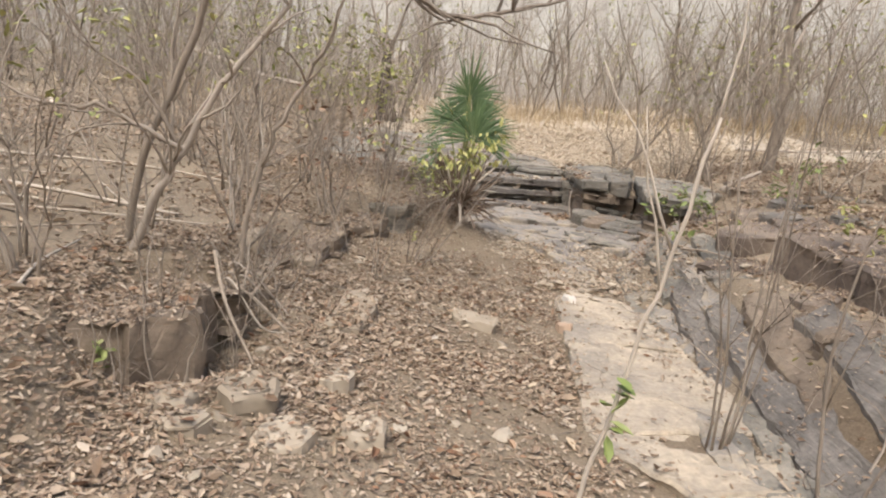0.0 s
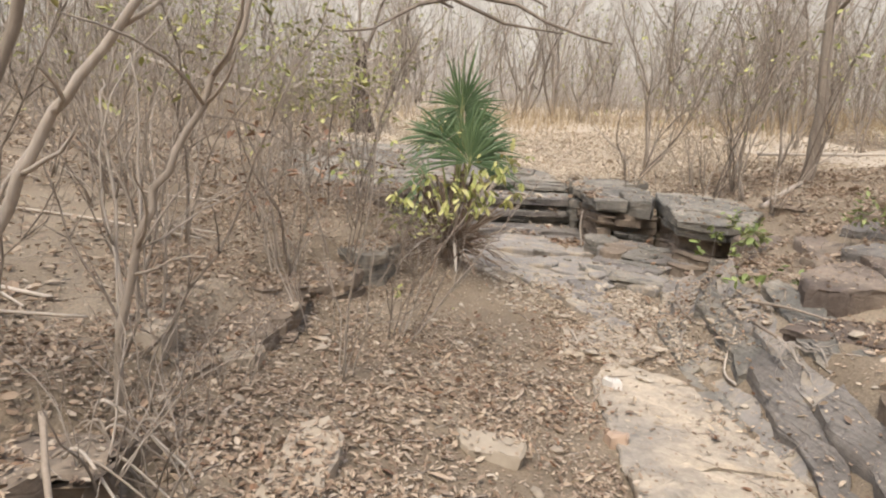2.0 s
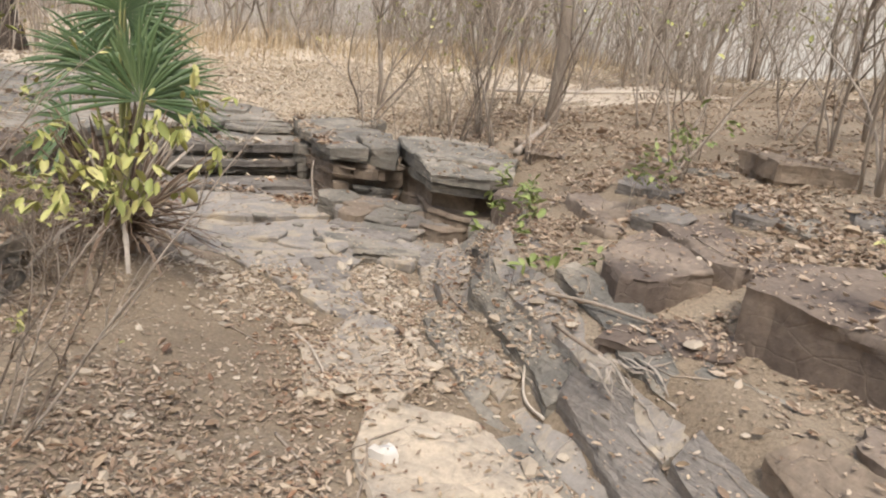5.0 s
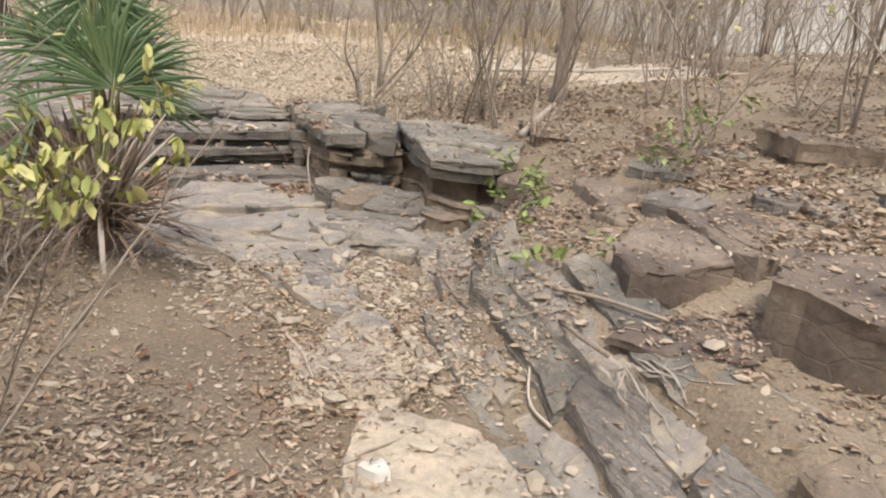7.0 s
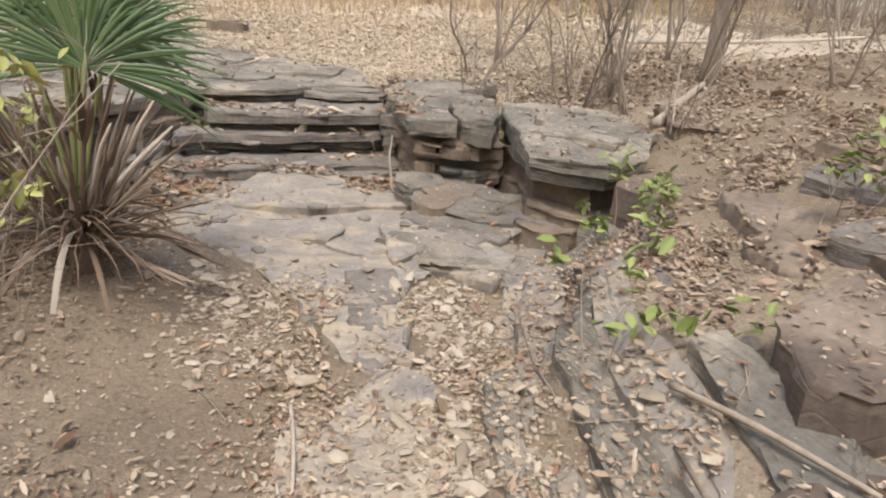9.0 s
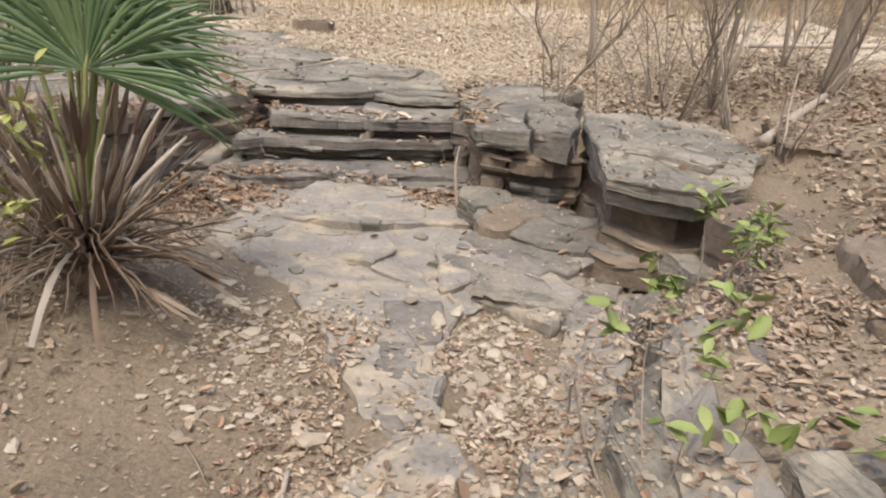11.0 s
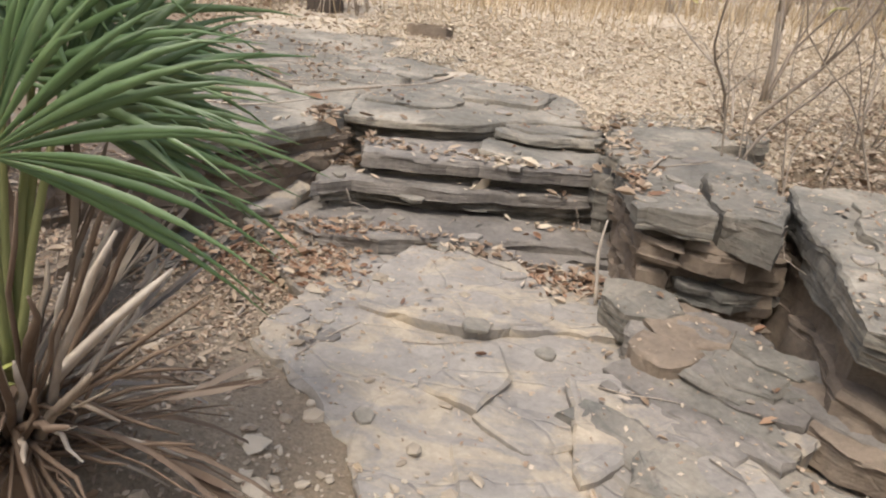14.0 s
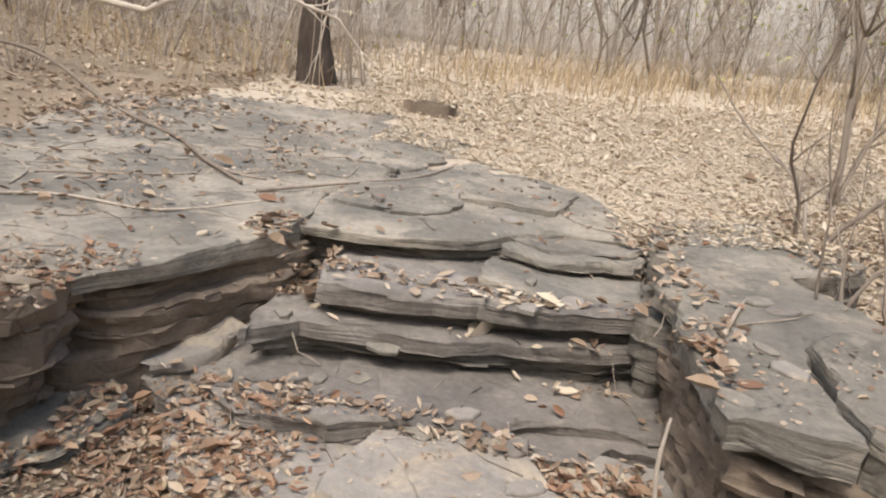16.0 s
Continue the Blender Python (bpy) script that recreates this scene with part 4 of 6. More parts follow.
def leaf_clump(rng, tips, material, parent, name="foliage", count=2, size=0.06, hang=0.5, chance=1.0):
    lv, lf = [], []
    for p, d in tips:
        if rng.random() > chance:
            continue
        for _ in range(count):
            way = d + Vector((rng.gauss(0, 0.7), rng.gauss(0, 0.7), rng.gauss(0, 0.4) - hang))
            s = size * rng.uniform(0.6, 1.25)
            at = p - d * rng.uniform(0, 0.1)
            leaf(lv, lf, at, way, Vector((rng.gauss(0, 0.3), rng.gauss(0, 0.3), 1)), s, s * 0.5)
    return tagged(mesh_object(name, lv, lf, material, parent), kind="stuff")


def stand(ob, x, y, turn=0.0, scale=1.0, sink=0.0):
    z = drop(x, y)[0].z - sink
    ob.matrix_world = pose(x, y, z, 0, 0, turn) @ Matrix.Scale(scale, 4)
    return ob


def place_copy(ob, x, y, turn, scale):
    c = copy_thing(ob, pose(x, y, drop(x, y)[0].z, 0, 0, turn))
    c.scale = (scale, scale, scale * 1.0)
    return c


rng = random.Random(5)

# fan palm at the edge of the cove
PALM = Vector((0.10, 7.32, 0.16))
PALM.z = drop(PALM.x, PALM.y)[0].z
palm = tagged(empty("fan_palm", Matrix.Translation(PALM)), "green fan palm with a skirt of dead brown stalks", "palm")


def fan_frond(parent, hub, normal, up, radius, blades, sweep, material, root, droop=0.06):
    """One palm frond: a stalk and a fan of pleated blades, joined for half their length."""
    normal, up = Vector(normal).normalized(), Vector(up)
    up = (up - normal * up.dot(normal)).normalized()
    side = up.cross(normal)
    bv, bf = [], []
    hub, root = Vector(hub), Vector(root)
    for k in range(blades):
        a = radians(-sweep / 2 + sweep * k / (blades - 1)) + rng.gauss(0, 0.025)
        d = up * math.cos(a) + side * math.sin(a)
        cross = up * -math.sin(a) + side * math.cos(a)
        length = radius * (0.82 + 0.18 * math.cos(a * 0.55)) * rng.uniform(0.78, 1.10)
        tip_sag = abs(rng.gauss(0, 0.5))
        half = radians(sweep / (blades - 1)) * 0.54
        lift = rng.gauss(0, 0.04)
        b = len(bv)
        rows = []
        for i in range(7):
            f = i / 6
            s = length * f
            wide = min(s * math.tan(half), length * 0.44 * math.tan(half)) * (1.0 if f < 0.45 else max(0.04, (1 - f) / 0.55))
            fold = wide * 0.55
            mid = hub + d * s + normal * (0.10 * s * math.sin(f * 2) + lift * f) + Vector((0, 0, -(droop * 3 * f * f + 0.16 * tip_sag * f ** 5) * length))
            rows.append((mid + cross * wide - normal * fold, mid + normal * fold * 0.4, mid - cross * wide - normal * fold))
        for r3 in rows:
            bv.extend(r3)
        for i in range(6):
            q = b + i * 3
            bf += [(q, q + 1, q + 4, q + 3), (q + 1, q + 2, q + 5, q + 4)]
    blade = mesh_object("frond", bv, bf, material, parent)
    blade.matrix_parent_inverse = Matrix.Translation(PALM).inverted()
    sv, sf = [], []
    mid = root.lerp(hub, 0.5) + Vector((0, 0, 0.05))
    tube(sv, sf, [root, root.lerp(mid, 0.5), mid, mid.lerp(hub, 0.5), hub, hub + up * radius * 0.25], [0.013, 0.011, 0.010, 0.009, 0.008, 0.003], 5)
    mesh_object("stalk", sv, sf, PETIOLE if material is FROND else FROND_DEAD, blade, "slender green stalk" if material is FROND else "")


def at_palm(x, y, z):
    return PALM + Vector((x, y, z))


heart = at_palm(0, 0, 0.22)
fan_frond(palm, at_palm(0.10, -0.10, 0.86), (0.35, -1, 0.12), (0.16, 0.1, 1), 0.56, 40, 205, FROND, heart, 0.05)
fan_frond(palm, at_palm(0.04, 0.04, 0.98), (0.05, -1, 0.25), (-0.12, 0.1, 1), 0.54, 38, 210, FROND, heart, 0.02)
fan_frond(palm, at_palm(0.02, 0.08, 1.30), (0.15, -1, 0.1), (0.04, 0.1, 1), 0.42, 40, 290, FROND, heart)
fan_frond(palm, at_palm(0.0, 0.0, 1.28), (0.3, -1, 0.1), (0.05, 0, 1), 0.56, 12, 44, FROND, heart, 0.0)
fan_frond(palm, at_palm(0.14, 0.06, 0.92), (0.7, -0.75, 0.15), (0.75, 0.45, 0.45), 0.54, 24, 120, FROND, heart, 0.03)
fan_frond(palm, at_palm(-0.18, 0.06, 1.05), (-0.3, -0.9, 0.5), (-0.5, 0.0, 1), 0.36, 30, 230, FROND, heart)
fan_frond(palm, at_palm(0.06, 0.18, 1.08), (0.8, -0.6, 0.1), (0.55, 0.8, 0.35), 0.56, 30, 140, FROND, heart, 0.03)
fan_frond(palm, at_palm(0.02, 0.20, 0.95), (0.35, -0.7, 0.35), (0.25, 0.5, 1), 0.58, 34, 190, FROND, heart, 0.03)
fan_frond(palm, at_palm(-0.24, -0.10, 0.72), (-0.6, -0.6, 0.55), (-0.9, -0.2, 0.3), 0.40, 24, 160, FROND, heart, 0.1)
fan_frond(palm, at_palm(0.05, 0.12, 0.98), (0.2, -0.5, 0.85), (0.95, 0.25, 0.02), 0.40, 9, 60, FROND, heart, 0.05)
# stump of old leaf bases
sv, sf = [], []
tube(sv, sf, [at_palm(0, 0, -0.1), at_palm(0, 0, 0.05), at_palm(0, 0, 0.18), at_palm(0, 0, 0.30)], [0.07, 0.08, 0.07, 0.04], 9)
part_ob = mesh_object("stem", sv, sf, FROND_DEAD, palm)
part_ob.matrix_parent_inverse = Matrix.Translation(PALM).inverted()
# dead stalks: near the stem they stand up, further out they droop to the soil
for k in range(165):
    sv, sf = [], []
    a = rng.uniform(0, 2 * math.pi)
    out = Vector((math.cos(a), math.sin(a), 0))
    stiff = rng.random()
    root = at_palm(0, 0, rng.uniform(0.08, 0.26)) + out * 0.05
    if stiff < 0.45:
        length, rise = rng.uniform(0.35, 0.72), rng.uniform(0.7, 2.8)
        sag = 0.06
    else:
        length, rise = rng.uniform(0.26, 0.56), rng.uniform(-0.1, 0.75)
        sag = rng.uniform(0.1, 0.45)
    way = (out + Vector((0, 0, rise))).normalized()
    path = []
    for i in range(6):
        f = i / 5
        p = root + way * length * f + Vector((rng.gauss(0, 0.006), rng.gauss(0, 0.006), -sag * length * f * f))
        g = drop(p.x, p.y)[0].z + 0.012
        p.z = max(p.z, g if (p - PALM).length > 0.12 else p.z)
        path.append(p)
    r = rng.uniform(0.003, 0.008) * (1.7 if stiff < 0.4 else 1.0)
    tube(sv, sf, path, [r * 1.5, r * 1.2, r, r * 0.9, r * 0.8, r * 0.35], 4)
    if rng.random() < 0.06:
        b = len(sv)
        tip, d = path[5], (path[5] - path[4]).normalized()
        for j in range(4):
            leaf(sv, sf, path[3] + d * 0.02 * j, d + Vector((rng.gauss(0, 0.25), rng.gauss(0, 0.25), rng.gauss(0, 0.1))), Vector((0, 0, 1)), rng.uniform(0.2, 0.34), 0.03, 0.1)
    ob = mesh_object("dead_stalk", sv, sf, rng.choice([FROND_DEAD] * 7 + [STICK, FROND_ASH]), palm)
    ob.matrix_parent_inverse = Matrix.Translation(PALM).inverted()

# matted brown fibre round the stem
for k in range(70):
    sv, sf = [], []
    a, z0 = rng.uniform(0, 2 * math.pi), rng.uniform(-0.02, 0.24)
    out = Vector((math.cos(a), math.sin(a), 0))
    way = out * rng.uniform(0.3, 1.0) + Vector((rng.gauss(0, 0.3), rng.gauss(0, 0.3), rng.uniform(-0.5, 0.9)))
    path = crooked(rng, at_palm(0, 0, z0) + out * 0.06, way, rng.uniform(0.12, 0.26), 4, 0.18)
    r = rng.uniform(0.003, 0.009)
    tube(sv, sf, path, [r, r * 0.9, r * 0.8, r * 0.6, r * 0.3], 4)
    ob = mesh_object("dead_stalk", sv, sf, FROND_DEAD, palm)
    ob.matrix_parent_inverse = Matrix.Translation(PALM).inverted()
# flat withered blades bent down over the soil
for k in range(9):
    sv, sf = [], []
    a = rng.uniform(-2.4, 1.2)
    out = Vector((math.cos(a), math.sin(a), 0))
    cross = Vector((-math.sin(a), math.cos(a), 0))
    length, wide = rng.uniform(0.34, 0.6), rng.uniform(0.007, 0.013)
    root = at_palm(0, 0, rng.uniform(0.12, 0.24)) + out * 0.08
    for i in range(6):
        f = i / 5
        p = root + out * length * f + Vector((0, 0, 0.05 * math.sin(f * 2.2) - 0.42 * length * f * f))
        p.z = max(p.z, drop(p.x, p.y)[0].z + 0.014)
        w2 = wide * (0.6 + 0.8 * f if f < 0.6 else 1.08 - 0.8 * (f - 0.6))
        sv += [p - cross * w2, p + Vector((0, 0, w2 * 0.5)), p + cross * w2]
    for i in range(5):
        q = i * 3
        sf += [(q, q + 1, q + 4, q + 3), (q + 1, q + 2, q + 5, q + 4)]
    ob = mesh_object("dead_blade", sv, sf, rng.choice([FROND_ASH, FROND_DEAD]), palm)
    ob.matrix_parent_inverse = Matrix.Translation(PALM).inverted()

# crooked bare shrubs on the western bank
TRAIL = [Vector(p) for p in [(0, -0.5), (-0.1, 1.0), (-0.05, 2.0), (0.2, 3.1), (0.5, 3.6), (1.25, 4.5), (1.22, 5.4), (1.1, 7.8)]]


def off_trail(p):
    """Distance in plan from the trodden line."""
    best = 99.0
    for a, b in zip(TRAIL, TRAIL[1:]):
        f = min(1.0, max(0.0, (p - a).dot(b - a) / (b - a).length_squared))
        best = min(best, (p - a.lerp(b, f)).length)
    return best


def near_shrub(x, y, turn, label, leafy=None, clear=0.7, **more):
    c, s = math.cos(radians(turn)), math.sin(radians(turn))
    own = random.Random(int(1000 * (x + 20)) * 7919 + int(1000 * y))
    while True:
        state = own.getstate()
        trial = woody(own, **more)
        reach = min(off_trail(Vector((x + c * v.x - s * v.y, y + s * v.x + c * v.y))) for sv, _ in trial[0] for v in sv[::4])
        if reach > clear:
            own.setstate(state)
            break
    ob, tips = bare_shrub(own, "bare_shrub", label, "shrub", "bare shrubs of the bank", **more)
    if leafy:
        leaf_clump(own, [t for t in tips if t[0].z > leafy[1]], leafy[0], ob, count=2, size=0.06, hang=0.6, chance=leafy[2])
    return stand(ob, x, y, turn)


near_shrub(-1.9, 3.0, 0, "crooked leafless shrub with spreading grey-brown stems", None, 0.85, stems=6, tall=2.4, spread=0.5, thick=0.014, branchy=7, twigs=5, sides=7, crook=0.2, lean=(0.05, 0.05))
near_shrub(-1.35, 4.3, 40, "crooked leafless shrub with spreading grey-brown stems", (LEAF_GREEN, 1.5, 0.12), 0.8, stems=5, tall=2.3, spread=0.45, thick=0.013, branchy=6, twigs=5, sides=7, crook=0.18, lean=(0.15, 0))
near_shrub(-2.2, 3.4, 10, "thin leaning leafless shrub on the bank", (LEAF_GREEN, 0.8, 0.35), 1.0, stems=5, tall=2.3, spread=0.45, thick=0.012, branchy=6, twigs=5, crook=0.18)
near_shrub(-1.05, 6.02, 0, "upright bare shrub with rusty leaves at its foot", (LEAF_RUST, 0.15, 0.28), stems=6, tall=1.7, spread=0.35, thick=0.016, branchy=5, twigs=4)
near_shrub(-0.78, 5.35, 0, "spindly bare sapling at the foot of the bank", stems=4, tall=1.6, spread=0.25, thick=0.009, branchy=4, twigs=4)
near_shrub(-0.72, 6.5, 30, "spindly bare sapling at the foot of the bank", (LEAF_GREEN, 0.8, 0.4), stems=5, tall=2.1, spread=0.35, thick=0.013, branchy=5, twigs=4)
near_shrub(-1.0, 3.05, 0, "tuft of short dry stems at the bank's edge", stems=9, tall=0.7, spread=0.5, thick=0.008, branchy=2, twigs=2)
near_shrub(-1.12, 2.75, 0, "tuft of short dry stems at the bank's edge", stems=8, tall=0.8, spread=0.7, thick=0.009, branchy=2, twigs=2)

for x, y, tall in [(-1.05, 3.45, 0.6), (-1.3, 3.0, 0.7), (-0.95, 3.7, 0.9), (-1.15, 4.15, 0.8), (-1.25, 2.5, 0.6), (-0.95, 4.5, 0.7)]:
    near_shrub(x, y, 0, "tuft of short dry stems at the bank's edge", None, 0.6, stems=9, tall=tall, spread=0.6, thick=0.006, branchy=3, twigs=3)
for x, y, tall, n in [(-1.9, 4.2, 2.2, 4), (-2.4, 4.9, 2.4, 5), (-1.75, 5.3, 1.9, 5), (-2.9, 3.9, 2.6, 5), (-2.0, 6.1, 2.3, 6), (-1.45, 6.9, 1.9, 6), (-2.7, 6.9, 2.5, 5), (-3.4, 5.6, 2.6, 5), (-1.35, 4.6, 1.5, 5), (-3.5, 3.1, 2.2, 3)]:
    near_shrub(x, y, rng.uniform(0, 360), "tangled shrub with few yellow-green leaves on the western bank", (LEAF_GREEN, 0.9, 0.10), 0.9, stems=n, tall=tall, spread=0.5, thick=0.011, branchy=6, twigs=5, crook=0.17)
for x, y, tall, n in [(-1.0, 7.6, 2.4, 5), (-0.75, 8.2, 2.2, 7), (-1.25, 8.1, 2.3, 7), (-1.6, 9.0, 2.4, 6), (-1.6, 7.9, 2.6, 5), (-0.9, 8.6, 2.3, 4), (-2.3, 8.4, 2.8, 5), (-3.0, 9.4, 3.0, 5), (-1.9, 9.9, 2.6, 4), (-3.6, 7.8, 3.0, 5), (-4.4, 6.6, 3.0, 4), (-4.2, 10.6, 3.2, 4)]:
    near_shrub(x, y, rng.uniform(0, 360), "thin shrub with a few yellowing leaves on the western bank", (LEAF_GREEN, 0.8, 0.45), stems=n, tall=tall, spread=0.34, thick=0.012, branchy=7, twigs=5, crook=0.15)

# leafy shrub leaning over the western side of the path
ob = near_shrub(-0.24, 5.5, 0, "brown-stemmed shrub with hanging yellow-green leaves", None, 0.45, stems=6, tall=1.65, spread=0.34, thick=0.012, branchy=10, twigs=5, lean=(0.34, 0.04), crook=0.1)
ob.name = "leafy_shrub"
seen_tips = []
for child in ob.children:
    if child.name.startswith("crown"):
        for k in range(0, len(child.data.vertices), 12):
            seen_tips.append((child.data.vertices[k + 9].co.copy(), Vector((rng.gauss(0, 0.4), rng.gauss(0, 0.4), -0.3))))
leaf_clump(rng, [t for t in seen_tips if 0.84 < t[0].z < 1.32 and -0.12 < t[0].x < 0.72 and t[0].y < 0.6], LEAF_GREEN, ob, count=3, size=0.056, hang=1.4, chance=0.75)
near_shrub(-0.12, 6.95, 0, "low shrub with yellow-green leaves at the palm's foot", (LEAF_GREEN, 0.4, 0.55), 0.6, stems=9, tall=1.15, spread=0.5, thick=0.006, branchy=6, twigs=4)
near_shrub(-0.43, 4.80, 0, "slender bare shrub standing in the leaf litter", (LEAF_RUST, 1.0, 0.12), 0.5, stems=4, tall=1.7, spread=0.22, thick=0.011, branchy=5, twigs=4, crook=0.12)
near_shrub(1.42, 3.08, 0, "upright bundle of thin grey stems beside the path", None, 0.5, stems=6, tall=2.5, spread=0.16, thick=0.012, branchy=5, twigs=4, crook=0.09, lean=(0.06, 0.0))
near_shrub(1.75, 2.6, 0, "leaning leafless shrub beside the path", (LEAF_GREEN, 0.5, 0.12), 0.7, stems=3, tall=2.4, spread=0.45, thick=0.013, branchy=6, twigs=4, crook=0.12, lean=(0.1, 0.2))
near_shrub(-0.30, 7.0, 0, "low tangle of bare brown twigs at the palm's foot", (LEAF_GREEN, 0.35, 0.15), stems=16, tall=0.6, spread=0.8, thick=0.005, branchy=4, twigs=3)
near_shrub(-0.75, 7.2, 0, "thin shrub with a few yellowing leaves on the western bank", (LEAF_GREEN, 0.4, 0.35), stems=7, tall=1.1, spread=0.5, thick=0.009, branchy=5, twigs=4)

# branch reaching over the path from a leaning bare tree
tree = tagged(empty("leaning_tree", pose(-1.9, 3.9, drop(-1.9, 3.9)[0].z)), "leaning bare tree with a bough over the path", "tree")


def limb(name, points, r0, r1, parent, inverse, twigs=0, material=BARK):
    sv, sf = [], []
    pts = [Vector(p) for p in points]
    path = []
    for a, b in zip(pts, pts[1:]):
        for i in range(4):
            q = a.lerp(b, i / 4)
            path.append(q + Vector((rng.gauss(0, 0.008), rng.gauss(0, 0.008), rng.gauss(0, 0.008))))
    path.append(pts[-1])
    n = len(path)
    tube(sv, sf, path, [r0 + (r1 - r0) * i / (n - 1) for i in range(n)], 7)
    for _ in range(twigs):
        i = rng.randint(n // 4, n - 2)
        d = (path[i + 1] - path[i]).normalized() + Vector((rng.gauss(0, 0.6), rng.gauss(0, 0.6), rng.gauss(0.1, 0.5)))
        tp = crooked(rng, path[i], d, rng.uniform(0.25, 0.7), 5, 0.16)
        r = r1 * 1.1
        sf.append((i * 7, len(sv), len(sv) + 1))
        tube(sv, sf, tp, [r * (1 - 0.14 * k) for k in range(6)], 4)
    ob = mesh_object(name, sv, sf, material, parent)
    if parent:
        ob.matrix_parent_inverse = inverse
    return ob


inv = pose(-1.9, 3.9, drop(-1.9, 3.9)[0].z).inverted()
limb("trunk", [(-1.9, 3.9, 0.3), (-1.75, 3.85, 1.0), (-1.45, 3.8, 1.7), (-1.2, 3.7, 2.3), (-1.1, 3.6, 2.9)], 0.026, 0.014, tree, inv)
limb("bough", [(-1.2, 3.7, 2.3), (-0.8, 3.9, 2.30), (-0.4, 4.1, 2.08), (-0.12, 4.25, 1.96), (0.15, 4.4, 2.02), (0.6, 4.6, 2.18)], 0.024, 0.010, tree, inv, 12)
crook_at = Vector((-1.78, 3.72, drop(-1.78, 3.72)[0].z))
crooked_shrub = tagged(empty("crooked_shrub", Matrix.Translation(crook_at)), "crooked forked shrub with bare grey-brown stems on the bank", "shrub", "bare shrubs of the bank")
inv = Matrix.Translation(crook_at).inverted()
limb("stem", [crook_at - Vector((0, 0, 0.08)), (-1.60, 3.68, 0.77), (-1.46, 3.66, 1.08), (-1.32, 3.64, 1.30), (-1.14, 3.62, 1.56), (-0.92, 3.6, 1.86), (-0.8, 3.6, 2.3)], 0.026, 0.010, crooked_shrub, inv, 9)
limb("stem", [(-1.46, 3.66, 1.08), (-1.62, 3.62, 1.18), (-1.86, 3.56, 1.27), (-2.1, 3.5, 1.26), (-2.5, 3.45, 1.4)], 0.016, 0.006, crooked_shrub, inv, 9)
limb("stem", [(-1.58, 3.68, 0.82), (-1.56, 3.8, 1.2), (-1.62, 3.9, 1.6), (-1.52, 3.95, 2.3)], 0.013, 0.006, crooked_shrub, inv, 6)
limb("stem", [(-1.20, 3.86, 0.3), (-1.10, 3.78, 0.85), (-1.01, 3.75, 1.16), (-0.86, 3.72, 1.42), (-0.70, 3.7, 1.72), (-0.6, 3.7, 2.2)], 0.018, 0.007, crooked_shrub, inv, 8)
limb("stem", [(-1.46, 3.66, 1.08), (-1.72, 3.74, 1.42), (-2.0, 3.8, 1.55), (-2.3, 3.8, 1.9)], 0.012, 0.005, crooked_shrub, inv, 7)
# small leafy sprigs on the eastern side
def sprig(x, y, tall, label, stems=3, leaves=1.0, size=0.06, material=LEAF_FRESH):
    ob, tips = bare_shrub(rng, "green_sprig", label, "sprig", "green sprigs of the bank", stems=stems, tall=tall, spread=0.35, thick=0.005, branchy=4, twigs=2)
    leaf_clump(rng, [t for t in tips if t[0].z > tall * 0.3], material, ob, count=3, size=size, hang=0.9, chance=leaves)
    return stand(ob, x, y)


sprig(2.0, 6.25, 0.75, "thin sprig with round green leaves among the ribs", size=0.07)
sprig(2.45, 7.05, 0.6, "thin sprig with round green leaves among the rocks")
sprig(3.10, 6.6, 0.75, "upright sprig with fresh green leaves on the bank", 4, size=0.06)
sprig(3.45, 6.7, 0.85, "upright sprig with fresh green leaves on the bank", 3, size=0.06)
sprig(2.75, 7.3, 0.34, "low sprig with fresh green leaves beside the ledge", 2)
sprig(2.85, 4.5, 0.5, "sprig with yellow-green leaves above a block", 4, material=LEAF_GREEN)
sprig(-1.42, 2.62, 0.26, "small green sprig on the bank's edge", 2, size=0.055)
sprig(-0.22, 6.35, 0.22, "tiny seedling with yellow-green leaves", 2, size=0.06, material=LEAF_GREEN)
sprig(0.05, 6.25, 0.16, "tiny seedling with yellow-green leaves", 2, size=0.055, material=LEAF_GREEN)

stem = tagged(empty("path_side_sapling", pose(0.44, 1.62, drop(0.44, 1.62)[0].z)), "thin pale sapling with one tuft of green leaves beside the path", "sapling")
inv = pose(0.44, 1.62, drop(0.44, 1.62)[0].z).inverted()
limb("stem", [(0.44, 1.62, -0.05), (0.43, 1.63, 0.5), (0.50, 1.62, 0.9), (0.56, 1.60, 1.3), (0.60, 1.60, 1.52)], 0.008, 0.004, stem, inv, 3, STICK)
lv, lf = [], []
for k in range(9):
    leaf(lv, lf, Vector((0.47, 1.62, 0.70 + 0.02 * k)), Vector((rng.gauss(0, 0.7), rng.gauss(0, 0.7), rng.uniform(-1, 0.4))), Vector((0, 0, 1)), 0.07, 0.032)
mesh_object("leaves", lv, lf, LEAF_FRESH, stem).matrix_parent_inverse = inv
trunk_at = drop(4.6, 10.1)[0]
slope_tree = tagged(empty("slope_tree", Matrix.Translation(trunk_at)), "grey-barked bare tree on the leafy slope", "tree")
inv = Matrix.Translation(trunk_at).inverted()
limb("trunk", [trunk_at - Vector((0, 0, 0.2)), trunk_at + Vector((0.03, 0, 0.8)), trunk_at + Vector((-0.05, 0.1, 2.0)), trunk_at + Vector((0.1, 0.2, 3.8))], 0.085, 0.045, slope_tree, inv)
for k in range(5):
    p0 = trunk_at + Vector((0.0, 0.1, 1.6 + 0.4 * k))
    d = Vector((rng.gauss(0, 0.6), rng.gauss(0, 0.6), 0.7))
    limb("limb", [p0, p0 + d * 0.5, p0 + d * 1.2 + Vector((0, 0, 0.3))], 0.03, 0.008, slope_tree, inv, 5)

